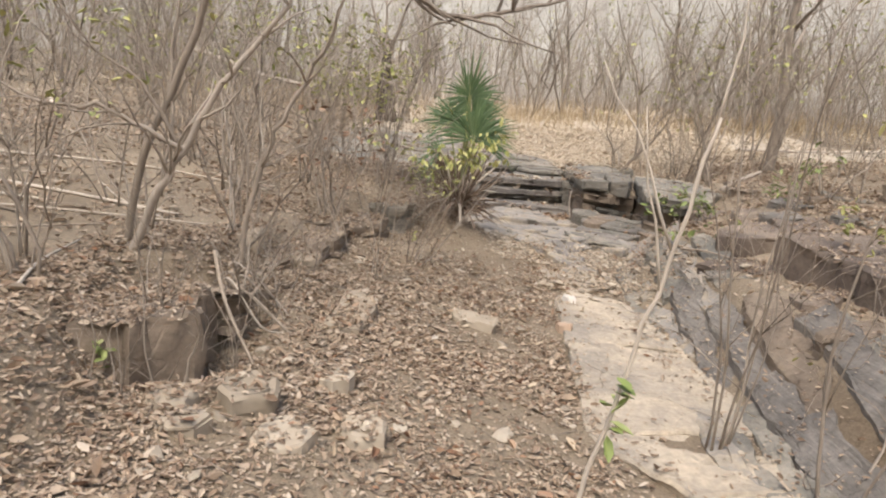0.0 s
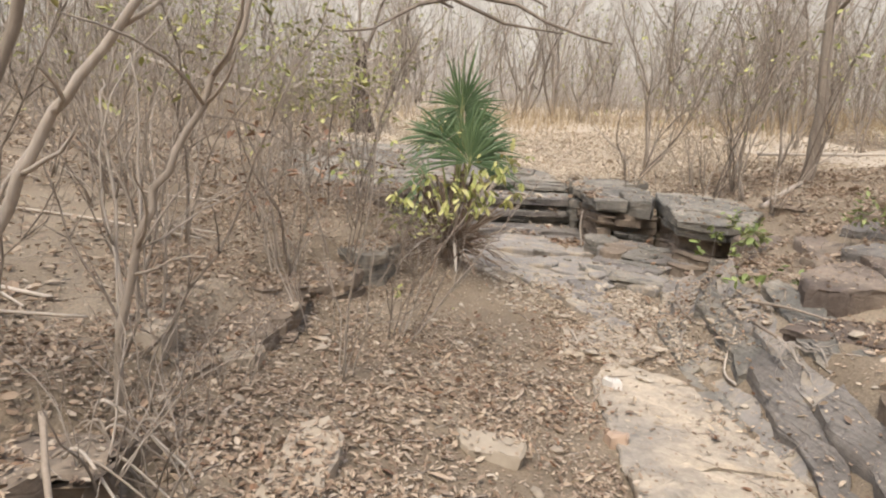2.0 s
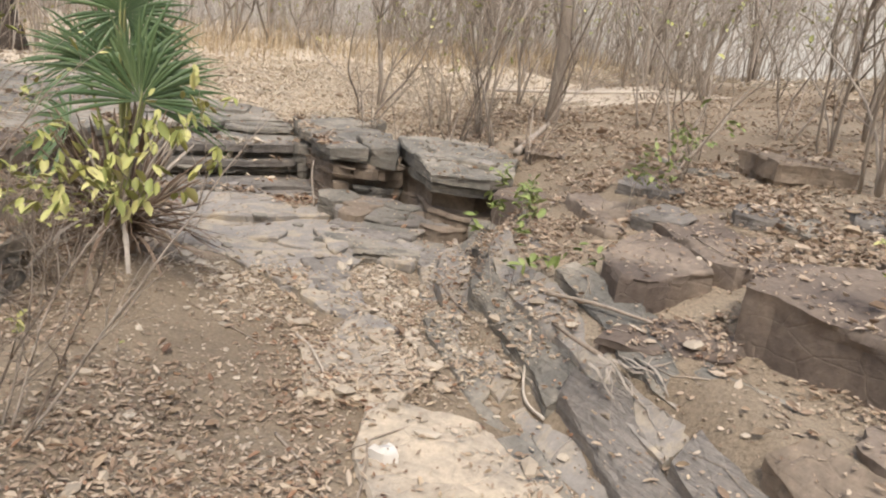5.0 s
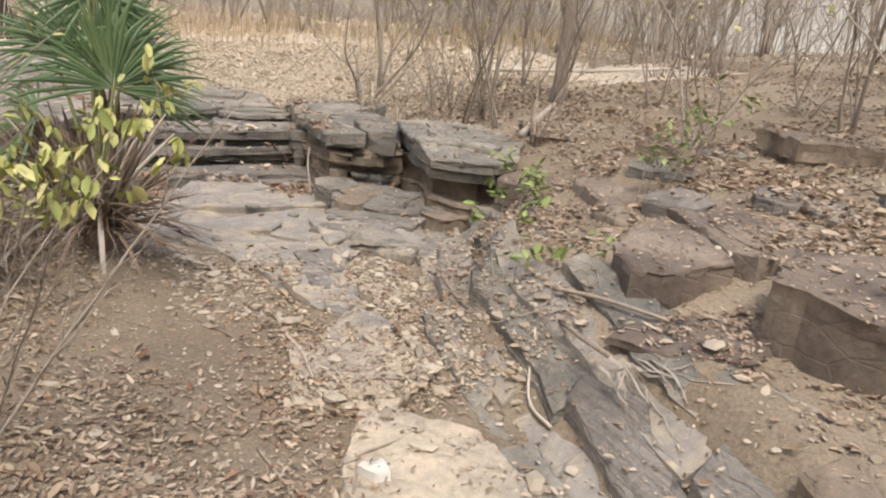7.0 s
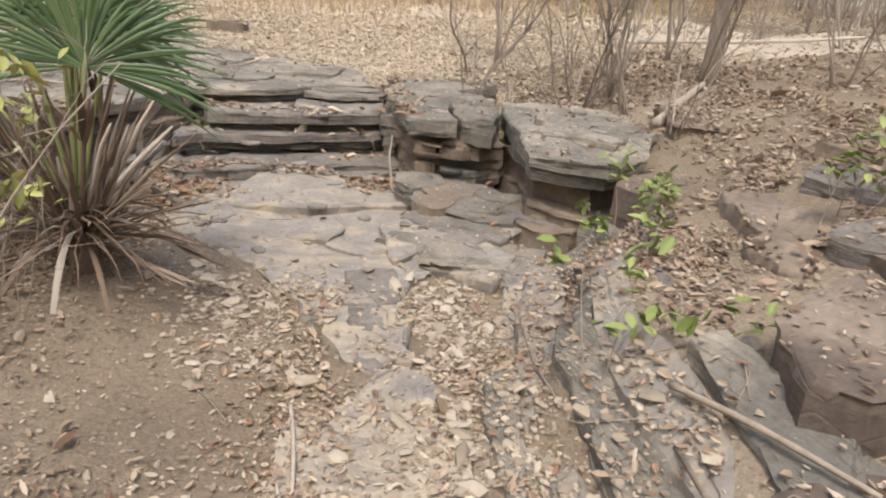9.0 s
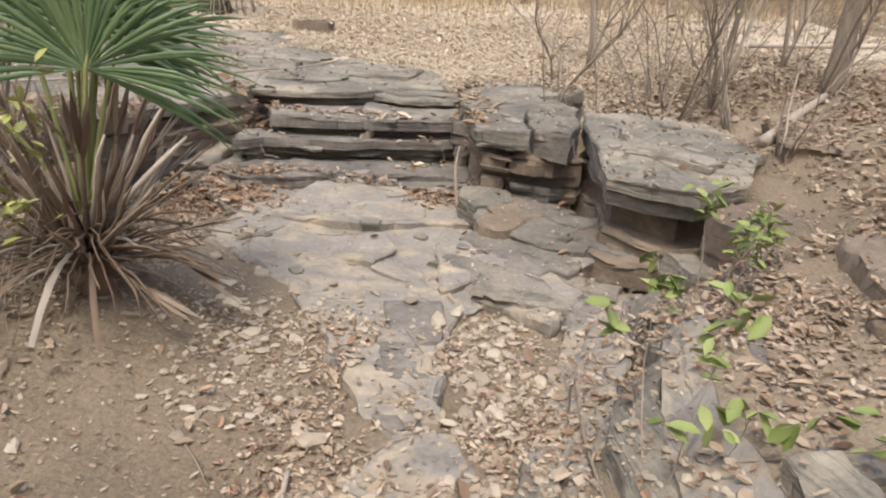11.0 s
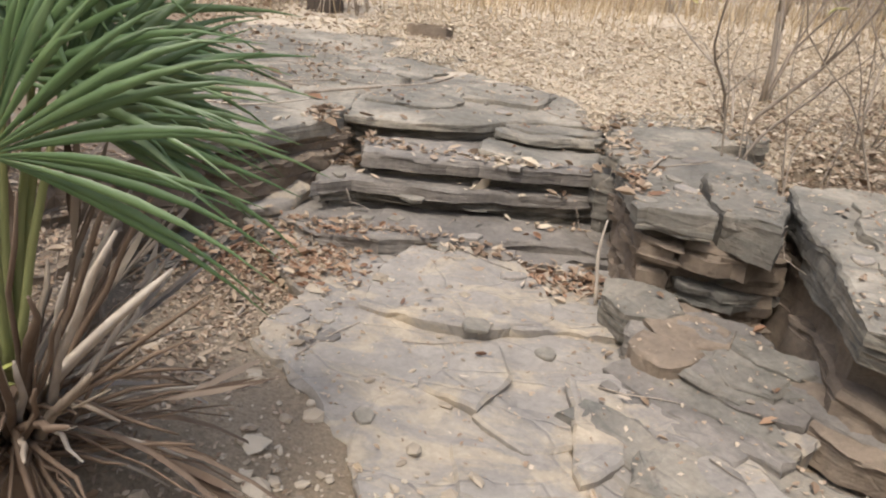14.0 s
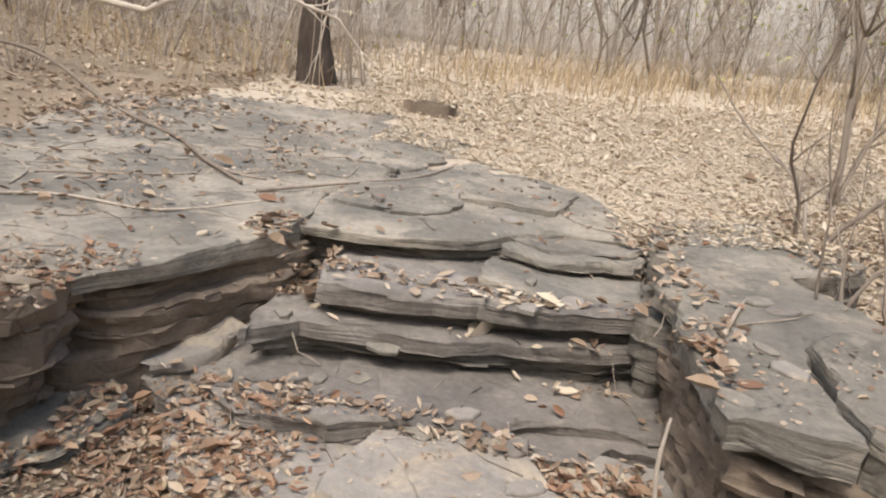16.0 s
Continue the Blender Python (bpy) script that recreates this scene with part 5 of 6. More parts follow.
# ---- bare thicket: built once in several forms, then repeated over slope, clearing edge and far wood ----
rng = random.Random(51)
forms = []
for k in range(7):
    tall = [1.6, 2.2, 2.8, 3.4, 1.3, 4.2, 5.0][k]
    ob, tips = bare_shrub(rng, "sapling", "thin leafless sapling of the dry thicket", "sapling", "leafless thicket", stems=[5, 5, 4, 4, 7, 3, 2][k], tall=tall, spread=[0.4, 0.4, 0.32, 0.28, 0.5, 0.22, 0.16][k], thick=[0.010, 0.014, 0.018, 0.026, 0.008, 0.04, 0.055][k], branchy=[4, 5, 6, 8, 3, 9, 11][k], twigs=[5, 5, 6, 6, 4, 6, 7][k], crook=0.17)
    if k in (1, 2, 3):
        leaf_clump(rng, [t for t in tips if t[0].z > 0.9], LEAF_GREEN, ob, count=2, size=0.07, hang=0.8, chance=0.16)
    forms.append(ob)
spots = [(3.35, 12.6, 3), (3.2, 9.75, 1), (3.35, 10.0, 2), (3.7, 10.15, 3), (3.6, 9.45, 2), (3.5, 8.6, 0), (4.3, 9.8, 2), (4.9, 11.4, 3), (3.05, 10.7, 0), (3.6, 11.2, 1), (5.4, 7.1, 3), (4.75, 6.2, 3), (5.9, 8.0, 2), (4.5, 7.6, 0), (5.2, 9.2, 1), (3.9, 7.2, 1), (4.2, 5.3, 2)]
near_shrub(2.48, 10.35, 0, "sparse bare shrub beside the ledge", None, 0.7, stems=3, tall=1.5, spread=0.35, thick=0.017, branchy=4, twigs=2, crook=0.12)
near_shrub(2.72, 10.75, 0, "sparse bare shrub beside the ledge", None, 0.7, stems=4, tall=1.3, spread=0.3, thick=0.011, branchy=4, twigs=3, crook=0.12)
near_shrub(2.8, 11.55, 0, "crooked bare sapling at the edge of the clearing", None, 0.7, stems=3, tall=2.3, spread=0.3, thick=0.02, branchy=6, twigs=4, crook=0.15)
first = set()


def grow(k, x, y, turn, s):
    if k in first:
        place_copy(forms[k], x, y, turn, s)
    else:
        first.add(k)
        stand(forms[k], x, y, turn, s)


for x, y, k in spots:
    grow(k, x, y, rng.uniform(0, 360), rng.uniform(0.85, 1.15))
made = 0
while made < 235:
    x, y = rng.uniform(-13, 15), rng.uniform(1, 27)
    far = math.hypot(x - 0.5, y - 6)
    if -0.9 - 0.25 * max(0, 6 - y) * 0.2 < x < 3.3 and y < 12.5:
        continue
    if -3.0 < x < 6.5 and 9.5 < y < 19.5 and rng.random() < 0.985:
        continue
    if -2.6 < x < 0.9 and y > 8 and y < 19:
        continue
    if x > 3.0 and y < 12 and far < 6 and rng.random() < 0.75:
        continue
    if -2.8 < x < 0 and y < 6:
        continue
    if x < 0 and y < 11 and rng.random() < 0.3:
        continue
    k = rng.choice([0, 1, 2, 2, 3, 4]) if far < 12 else rng.choice([1, 2, 3, 3, 5, 5, 6, 6])
    grow(k, x, y, rng.uniform(0, 360), rng.uniform(0.8, 1.3))
    made += 1

# dark stump with hanging dead stems at the back of the clearing
sx, sy = -1.65, 15.6
sz = drop(sx, sy)[0].z
stump = tagged(empty("burnt_tree", pose(sx, sy, sz)), "dark burnt trunk with dead stems hanging round it", "tree")
inv = pose(sx, sy, sz).inverted()
limb("trunk", [(sx + 0.05, sy, sz - 0.1), (sx + 0.03, sy, sz + 0.25), (sx - 0.04, sy, sz + 0.6), (sx - 0.02, sy + 0.05, sz + 1.1), (sx - 0.06, sy, sz + 1.5)], 0.27, 0.10, stump, inv, 0, DARK_BARK)
for dx, dy in ((-0.5, 0.1), (0.35, 0.2), (-0.1, -0.3)):
    limb("limb", [(sx - 0.04, sy, sz + 1.3), (sx - 0.04 + dx * 0.4, sy + dy * 0.4, sz + 1.8), (sx + dx, sy + dy, sz + 2.6)], 0.06, 0.02, stump, inv, 5, BARK)
for k in range(26):
    a = rng.uniform(0, 6.28)
    top = Vector((sx + rng.uniform(-0.2, 0.2), sy + rng.uniform(-0.2, 0.2), sz + rng.uniform(0.9, 1.5)))
    r = rng.uniform(0.35, 0.8)
    limb("dead_stem", [top, top + Vector((math.cos(a) * r * 0.6, math.sin(a) * r * 0.6, 0.15)), Vector((sx + math.cos(a) * r, sy + math.sin(a) * r, sz + 0.02))], 0.012, 0.006, stump, inv, 2, STICK)
pale_limb = limb("fallen_bough", [(-5.2, 13.6, 1.9), (-4.0, 14.0, 1.55), (-3.0, 14.2, 1.42), (-2.5, 14.4, 1.75), (-1.9, 14.7, 1.8), (-1.2, 15.0, 1.6), (-0.9, 15.2, 1.2)], 0.045, 0.012, None, None, 16, STICK)
tagged(pale_limb, "pale bare bough bent across the back of the clearing", "branch")

# tufts of dry grass along the edge of the wood
gv2, gf2 = [], []
for _ in range(15000):
    x, y = rng.uniform(-9, 12), rng.uniform(13.5, 23)
    edge = 17.2 + 0.8 * math.sin(x * 0.7) + (1.0 if x > 3 else 0) - (1.5 if x < -2 else 0)
    if rng.random() > math.exp(-((y - edge - 1.2) / 1.7) ** 2) * (0.35 if x < -0.5 else 1.0):
        continue
    z = height(x, y)
    tall = rng.uniform(0.25, 0.8)
    d = Vector((rng.gauss(0, 0.2), rng.gauss(0, 0.2), 1))
    b = len(gv2)
    p = Vector((x, y, z - 0.02))
    wv = Vector((rng.gauss(0, 1), rng.gauss(0, 1), 0)).normalized() * 0.006
    gv2 += [p - wv, p + wv, p + d * tall * 0.6 + wv * 0.7, p + d * tall * 0.6 - wv * 0.7, p + d * tall + Vector((rng.gauss(0, 0.12), rng.gauss(0, 0.12), -0.08))]
    gf2 += [(b, b + 1, b + 2, b + 3), (b + 3, b + 2, b + 4)]
tagged(mesh_object("dry_grass", gv2, gf2, GRASS_DRY), "dry straw-coloured grass along the edge of the wood", "grass", kind="stuff")

# the far wood, too dense to count
fv, ff, tv2, tf2 = [], [], [], []
for _ in range(1300):
    a = rng.uniform(-1.5, 1.5)
    r = rng.uniform(17.5, 52)
    if r < 20 and -3 < math.sin(a) * r < 6:
        continue
    x, y = 0.5 + math.sin(a) * r, 5 + math.cos(a) * r
    z = height(x, y)
    tall = rng.uniform(3.5, 8)
    path = crooked(rng, (x, y, z - 0.2), (rng.gauss(0, 0.1), rng.gauss(0, 0.1), 1), tall, 5, 0.09)
    rr = rng.choice([0.012, 0.016, 0.022, 0.03, 0.045])
    tube(fv, ff, path, [rr * (1 - 0.17 * i) for i in range(6)], 4)
    for _ in range(14):
        i = rng.randint(1, 5)
        d = Vector((rng.gauss(0, 0.8), rng.gauss(0, 0.8), rng.uniform(0.2, 1.2)))
        bp = crooked(rng, path[i], d, tall * rng.uniform(0.15, 0.4), 3, 0.25)
        tube(tv2, tf2, bp, [rr * 0.3, rr * 0.25, rr * 0.18, rr * 0.08], 3)
for _ in range(5200):
    x, y = rng.uniform(-16, 18), rng.uniform(15.5, 34)
    edge = 18.6 + 1.0 * math.sin(x * 0.7) - (2.4 if x < -1.5 else 0)
    if y < edge:
        continue
    p = Vector((x, y, height(x, y) - 0.05))
    tall = rng.uniform(0.5, 2.4) * (0.6 + 0.4 * min(1, (y - edge) / 3))
    bp = crooked(rng, p, (rng.gauss(0, 0.35), rng.gauss(0, 0.35), 1), tall, 4, 0.22)
    rr = rng.uniform(0.004, 0.010)
    tube(tv2, tf2, bp, [rr, rr * 0.85, rr * 0.7, rr * 0.5, rr * 0.25], 3)
    for _ in range(3):
        i = rng.randint(1, 4)
        tp = crooked(rng, bp[i], (rng.gauss(0, 0.8), rng.gauss(0, 0.8), rng.uniform(-0.1, 0.9)), tall * rng.uniform(0.2, 0.5), 3, 0.3)
        tube(tv2, tf2, tp, [rr * 0.55, rr * 0.45, rr * 0.3, rr * 0.15], 3)
lv, lf = [], []
for _ in range(9000):
    x, y = rng.uniform(-14, 16), rng.uniform(16.5, 30)
    if y < 18.6 - (2.4 if x < -1.5 else 0) or fbm(x * 0.35, y * 0.35, 4.0, 3) < 0.05:
        continue
    leaf(lv, lf, Vector((x, y, height(x, y) + rng.uniform(0.2, 3.4))), Vector((rng.gauss(0, 1), rng.gauss(0, 1), -0.6)), Vector((rng.gauss(0, 0.5), rng.gauss(0, 0.5), 1)), rng.uniform(0.07, 0.13), 0.05)
# far trunks and twigs take the wood colour paled for haze
far_wood = tagged(mesh_object("far_wood", fv, ff, HAZED_WOOD), "dense grey leafless wood in the distance", "woods", kind="stuff")
mesh_object("crown", tv2, tf2, HAZED_WOOD, far_wood)["kind"] = "stuff"
mesh_object("foliage", lv, lf, LEAF_GREEN, far_wood)["kind"] = "stuff"

# ---- leaf litter, twigs, chips ----
rng = random.Random(77)


def cover(x, y, z):
    """How thickly the leaves lie at a place: dry, rust, straw."""
    patch = math.exp(-(((x - 0.45) / 0.5) ** 2 + ((y - 6.75) / 0.95) ** 2) ** 2)
    dry, rust, straw = 1.0, 0.06, 0.0
    if y < 9.8 and -0.9 < x < 2.2:
        dry = 0.95 - 0.80 * patch
        if 0.85 < x < 1.62 and y < 9.7:
            slab = math.exp(-((x - 1.25) / 0.3) ** 2)
            if y < 5.7 or y > 7.6:
                dry *= 1 - 0.93 * slab
            else:
                dry *= 1 - 0.6 * math.exp(-((x - 1.3) / 0.16) ** 2)
        if y > 7.6 and 0.2 < x < 2.2:
            dry *= 0.08
        if x < 0.4 and y < 9.9 and y > 9.1:
            dry, rust = 0.8, 0.9
    elif 9.8 <= y < 11.2 and -0.5 < x < 2.6:
        dry, rust = 0.10, 0.12
    elif y >= 11.0 and x < 1.6 and x > -2.5 and y < 13.8:
        dry, rust = (0.10, 0.04) if x > -0.3 else (0.8, 0.25)
    if y > 11 and x > -0.2 and not (x < 1.66 and y < 12.75 - 0.55 * max(0.0, x - 0.5)):
        dry, straw = 0.35, 0.9
    if y > 14:
        dry, straw = 0.4, 0.75
        if x < -2.2 or x > 8:
            dry, straw = 0.9, 0.15
    if 1.6 < x < 2.45 and 2.5 < y < 8.2:
        dry *= 0.7
    if x > 2.0 and 7.4 < y < 10.2 and x < 3.4:
        dry *= 0.12
    if 2.2 < x < 3.4 and 3.7 < y < 6.4:
        dry *= 0.75
    clump = 0.55 + 0.9 * fbm(x * 1.5, y * 1.5, 31.0, 3)
    return dry * clump, rust * clump, straw


def swept(x, y):
    """Bare rock on which few leaves and chips stay."""
    x, y = x + 0.22 * fbm(x * 2.0, y * 2.0, 12.0, 3), y + 0.35 * fbm(x * 1.7, y * 1.7, 17.0, 3)
    if 1.21 < x < 1.53 and 6.78 < y < 8.3:
        return 0.86
    if 0.45 < x < 2.3 and 7.85 < y < 9.45:
        return 0.6
    if 0.9 < x < 2.2 and y < 5.7:
        return 0.72
    if 2.2 < x < 3.4 and 5.4 < y < 6.3 or 2.64 < x < 3.4 and 3.7 < y < 5.1 or 2.85 < x < 3.4 and 6.45 < y < 7.2:
        return 0.85
    if 2.35 < x < 3.6 and 7.9 < y < 9.6:
        return 0.6
    return 0.0


def scatter(target, count, area, chooser, size):
    lv, lf = target
    x0, x1, y0, y1 = area
    for _ in range(count):
        x, y = rng.uniform(x0, x1), rng.uniform(y0, y1)
        if rng.random() > chooser(cover(x, y, 0)) * (1 - swept(x, y)):
            continue
        edge = min(x - x0, x1 - x, y - y0, y1 - y)
        if edge < 0.25 and min(x1 - x0, y1 - y0) > 0.7 and rng.random() > 0.15 + edge / 0.3:
            continue
        p, n = drop(x, y)
        if n.z < 0.45:
            continue
        a = rng.uniform(0, 2 * math.pi)
        way = Vector((math.cos(a), math.sin(a), rng.gauss(0.05, 0.22)))
        up = (n + Vector((rng.gauss(0, 0.35), rng.gauss(0, 0.35), 0))).normalized()
        s = size * rng.lognormvariate(0, 0.35)
        leaf(lv, lf, p + n * rng.uniform(0.004, 0.022), way, up, s, s * rng.uniform(0.28, 0.6), rng.uniform(-0.3, 0.6))


dry, rust, straw = ([], []), ([], []), ([], [])
scatter(dry, 120000, (-2.0, 3.6, 0.6, 9.8), lambda c: c[0], 0.026)
scatter(dry, 9000, (-2.0, 3.6, 0.6, 9.8), lambda c: c[0], 0.042)
scatter(dry, 16000, (-2.2, 0.9, 0.6, 4.2), lambda c: c[0], 0.028)
scatter(dry, 12000, (-2.2, 0.9, 3.0, 6.2), lambda c: 0.8 * c[0], 0.026)
scatter(rust, 1600, (-2.2, 0.5, 1.0, 5.0), lambda c: 0.4 * c[0], 0.035)
scatter(dry, 12000, (-9.0, -1.8, 10.0, 22.0), lambda c: c[0], 0.06)
scatter(dry, 26000, (2.2, 4.8, 3.0, 9.4), lambda c: c[0], 0.034)
scatter(rust, 3500, (-0.3, 1.0, 1.8, 5.6), lambda c: 0.4 * c[0], 0.025)
scatter(dry, 45000, (-3.5, 5.5, -2.5, 1.2), lambda c: c[0], 0.03)
scatter(dry, 26000, (-9.0, 10.0, -4.0, 1.4), lambda c: c[0], 0.055)
scatter(dry, 9000, (3.4, 10.0, 1.0, 3.2), lambda c: c[0], 0.055)
scatter(dry, 45000, (3.0, 10.0, 3.0, 14.0), lambda c: c[0], 0.04)
scatter(dry, 28000, (-9.0, -1.4, 1.2, 14.0), lambda c: c[0], 0.05)
scatter(dry, 9000, (-3.0, 6.0, 9.8, 16.0), lambda c: c[0], 0.05)
scatter(rust, 12000, (-2.0, 3.5, 1.0, 13.2), lambda c: c[1], 0.04)
scatter(straw, 84000, (-1.0, 6.0, 11.0, 17.5), lambda c: c[2], 0.031)
scatter(straw, 16000, (9.5, 26.0, 8.0, 30.0), lambda c: 0.8, 0.10)
scatter(straw, 9000, (-22.0, -7.0, 8.0, 30.0), lambda c: 0.6, 0.10)
scatter(straw, 22000, (-7.0, 10.0, 14.0, 22.0), lambda c: c[2], 0.065)
beige = ([], [])
scatter(dry, 12000, (2.5, 5.2, 9.6, 12.4), lambda c: 0.8, 0.036)
scatter(straw, 4000, (2.5, 5.2, 10.6, 12.4), lambda c: 0.6, 0.036)
scatter(beige, 9000, (0.75, 1.95, 4.4, 7.9), lambda c: 0.10 + 0.5 * c[0], 0.027)
scatter(rust, 700, (0.7, 1.15, 4.6, 6.8), lambda c: 0.5, 0.024)
scatter(rust, 900, (1.35, 2.3, 5.0, 7.2), lambda c: 0.5, 0.026)
scatter(beige, 3500, (-0.4, 0.9, 1.5, 6.0), lambda c: 0.45 * c[0], 0.034)
# drifts in the angles of the steps
scatter(rust, 900, (-0.55, 0.55, 8.95, 9.72), lambda c: 1, 0.042)
scatter(beige, 500, (-0.6, 0.5, 8.8, 9.6), lambda c: 0.8, 0.04)
scatter(dry, 350, (-0.3, 1.75, 9.58, 9.72), lambda c: 0.8, 0.045)
scatter(rust, 120, (1.35, 1.85, 9.35, 9.68), lambda c: 1, 0.05)
scatter(dry, 160, (1.3, 1.85, 9.3, 9.68), lambda c: 1, 0.05)
scatter(dry, 260, (0.15, 1.75, 10.18, 10.34), lambda c: 0.7, 0.045)
scatter(straw, 60, (0.9, 1.4, 10.1, 10.3), lambda c: 0.8, 0.05)
scatter(dry, 200, (-0.15, 0.25, 10.2, 10.5), lambda c: 1, 0.05)
scatter(dry, 250, (1.72, 1.95, 9.6, 11.4), lambda c: 0.8, 0.05)
tagged(mesh_object("beige_leaf_litter", *beige, LEAF_BEIGE, None, "", False), "beige fallen leaves strewn along the gully", "leaves", kind="stuff")
tagged(mesh_object("leaf_litter", *dry, LEAF_DRY, None, "", False), "brown and beige fallen leaves strewn over the ground", "leaves", kind="stuff")
tagged(mesh_object("rusty_leaf_litter", *rust, LEAF_RUST, None, "", False), "rust-red fallen leaves heaped in the hollows", "leaves", kind="stuff")
tagged(mesh_object("straw_leaf_litter", *straw, LEAF_STRAW, None, "", False), "pale straw-coloured leaves covering the clearing", "leaves", kind="stuff")

crumbs = ([], [])
for x0, x1, y0, y1, many in [(-2.0, 3.4, 0.4, 9.7, 80000), (-1.0, 5.0, 11.0, 16.0, 25000)]:
    for _ in range(many):
        x, y = rng.uniform(x0, x1), rng.uniform(y0, y1)
        c = cover(x, y, 0)
        if rng.random() > (0.25 + max(c[0], c[2])) * (1 - swept(x, y)):
            continue
        p, n = drop(x, y)
        if n.z < 0.5:
            continue
        a = rng.uniform(0, 6.28)
        s = rng.uniform(0.008, 0.022)
        d = Vector((math.cos(a), math.sin(a), rng.gauss(0, 0.3))) * s
        e = Vector((-math.sin(a), math.cos(a), rng.gauss(0, 0.3))) * s * rng.uniform(0.3, 0.8)
        p = p + n * rng.uniform(0.003, 0.01)
        b = len(crumbs[0])
        crumbs[0].extend((p, p + d, p + d * rng.uniform(0.5, 1) + e, p + e))
        crumbs[1].append((b, b + 1, b + 2, b + 3))
tagged(mesh_object("leaf_crumbs", *crumbs, LEAF_DRY, None, "", False), "crumbled bits of dry leaf over the soil", "leaves", kind="stuff")

tv3, tf3 = [], []
for _ in range(2600):
    x, y = rng.uniform(-4, 5), rng.uniform(1.2, 15)
    if rng.random() > cover(x, y, 0)[0] + 0.05:
        continue
    p, n = drop(x, y)
    a = rng.uniform(0, 6.28)
    length = rng.uniform(0.08, 0.45)
    d = Vector((math.cos(a), math.sin(a), 0))
    d = d - n * d.dot(n)
    r = rng.uniform(0.0015, 0.004)
    path = []
    q = p.copy()
    for i in range(4):
        g = drop(q.x, q.y)[0]
        path.append(Vector((q.x, q.y, max(g.z, p.z - 0.15) + r + rng.uniform(0.0, 0.012))))
        d = (d + Vector((rng.gauss(0, 0.2), rng.gauss(0, 0.2), 0))).normalized()
        q = q + d * length / 3
    if max(path[i + 1].z - path[i].z for i in range(3)) > 0.08:
        continue
    tube(tv3, tf3, path, [r, r, r * 0.8, r * 0.5], 3)
tagged(mesh_object("fallen_twigs", tv3, tf3, TWIG), "thin dry twigs scattered on the ground", "twigs", kind="stuff")


def pebble(verts, faces, at, size, flat=0.5):
    """An uneven chip of stone of 20 faces."""
    base = len(verts)
    g = (1 + 5 ** 0.5) / 2
    turn = Euler((rng.gauss(0, 0.2), rng.gauss(0, 0.2), rng.uniform(0, 6.28))).to_matrix()
    sx, sy, sz = rng.uniform(0.7, 1.3), rng.uniform(0.5, 1.0), flat * rng.uniform(0.5, 1.1)
    for v in [(-1, g, 0), (1, g, 0), (-1, -g, 0), (1, -g, 0), (0, -1, g), (0, 1, g), (0, -1, -g), (0, 1, -g), (g, 0, -1), (g, 0, 1), (-g, 0, -1), (-g, 0, 1)]:
        p = Vector((v[0] * sx, v[1] * sy, v[2] * sz)) * (0.5 * size / 1.9 * rng.uniform(0.75, 1.25))
        verts.append(at + turn @ p)
    for f in [(0, 11, 5), (0, 5, 1), (0, 1, 7), (0, 7, 10), (0, 10, 11), (1, 5, 9), (5, 11, 4), (11, 10, 2), (10, 7, 6), (7, 1, 8), (3, 9, 4), (3, 4, 2), (3, 2, 6), (3, 6, 8), (3, 8, 9), (4, 9, 5), (2, 4, 11), (6, 2, 10), (8, 6, 7), (9, 8, 1)]:
        faces.append(tuple(base + i for i in f))


cv, cf = [], []
for _ in range(6000):
    pick = rng.random()
    if pick < 0.45:
        x, y = rng.gauss(1.7, 0.25), rng.uniform(5.6, 7.8)
    elif pick < 0.65:
        x, y = rng.gauss(0.75, 0.2), rng.uniform(6.8, 9.2)
    elif pick < 0.8:
        x, y = rng.uniform(-1.0, 2.2), rng.uniform(1.5, 9.6)
    else:
        x, y = rng.uniform(-2.0, 3.5), rng.uniform(2, 15)
    if (0.75 < x < 1.7 and y < 5.8 or 0.5 < x < 1.8 and y > 7.9) and rng.random() < 0.85:
        continue
    if rng.random() < swept(x, y):
        continue
    p, n = drop(x, y)
    if n.z < 0.6:
        continue
    s = 0.022 * rng.lognormvariate(0, 0.5)
    pebble(cv, cf, p + Vector((0, 0, s * 0.12)), s)
tagged(mesh_object("stone_chips", cv, cf, STONE_CHIPS, None, "", False), "chips and pebbles of pale stone on the gully floor", "stones", kind="stuff")

# loose stones that can be told apart
for _ in range(130):
    pick = rng.random()
    if pick < 0.5:
        x, y = rng.gauss(1.65, 0.28), rng.uniform(5.0, 7.9)
    elif pick < 0.8:
        x, y = rng.uniform(0.3, 1.1), rng.uniform(6.6, 9.2)
    else:
        x, y = rng.uniform(-0.9, 0.8), rng.uniform(1.8, 5.5)
    if rng.random() < swept(x, y):
        continue
    p, n = drop(x, y)
    if n.z < 0.7:
        continue
    s = rng.uniform(0.05, 0.115)
    sv, sf = [], []
    pebble(sv, sf, Vector((0, 0, 0)), s, 0.45)
    ob = mesh_object("stone", sv, sf, STONE, None, "", False)
    ob.location = p + Vector((0, 0, s * 0.10))
    tagged(ob, "loose pale chip of flat stone on the ground", "stone", "loose stones of the gully")

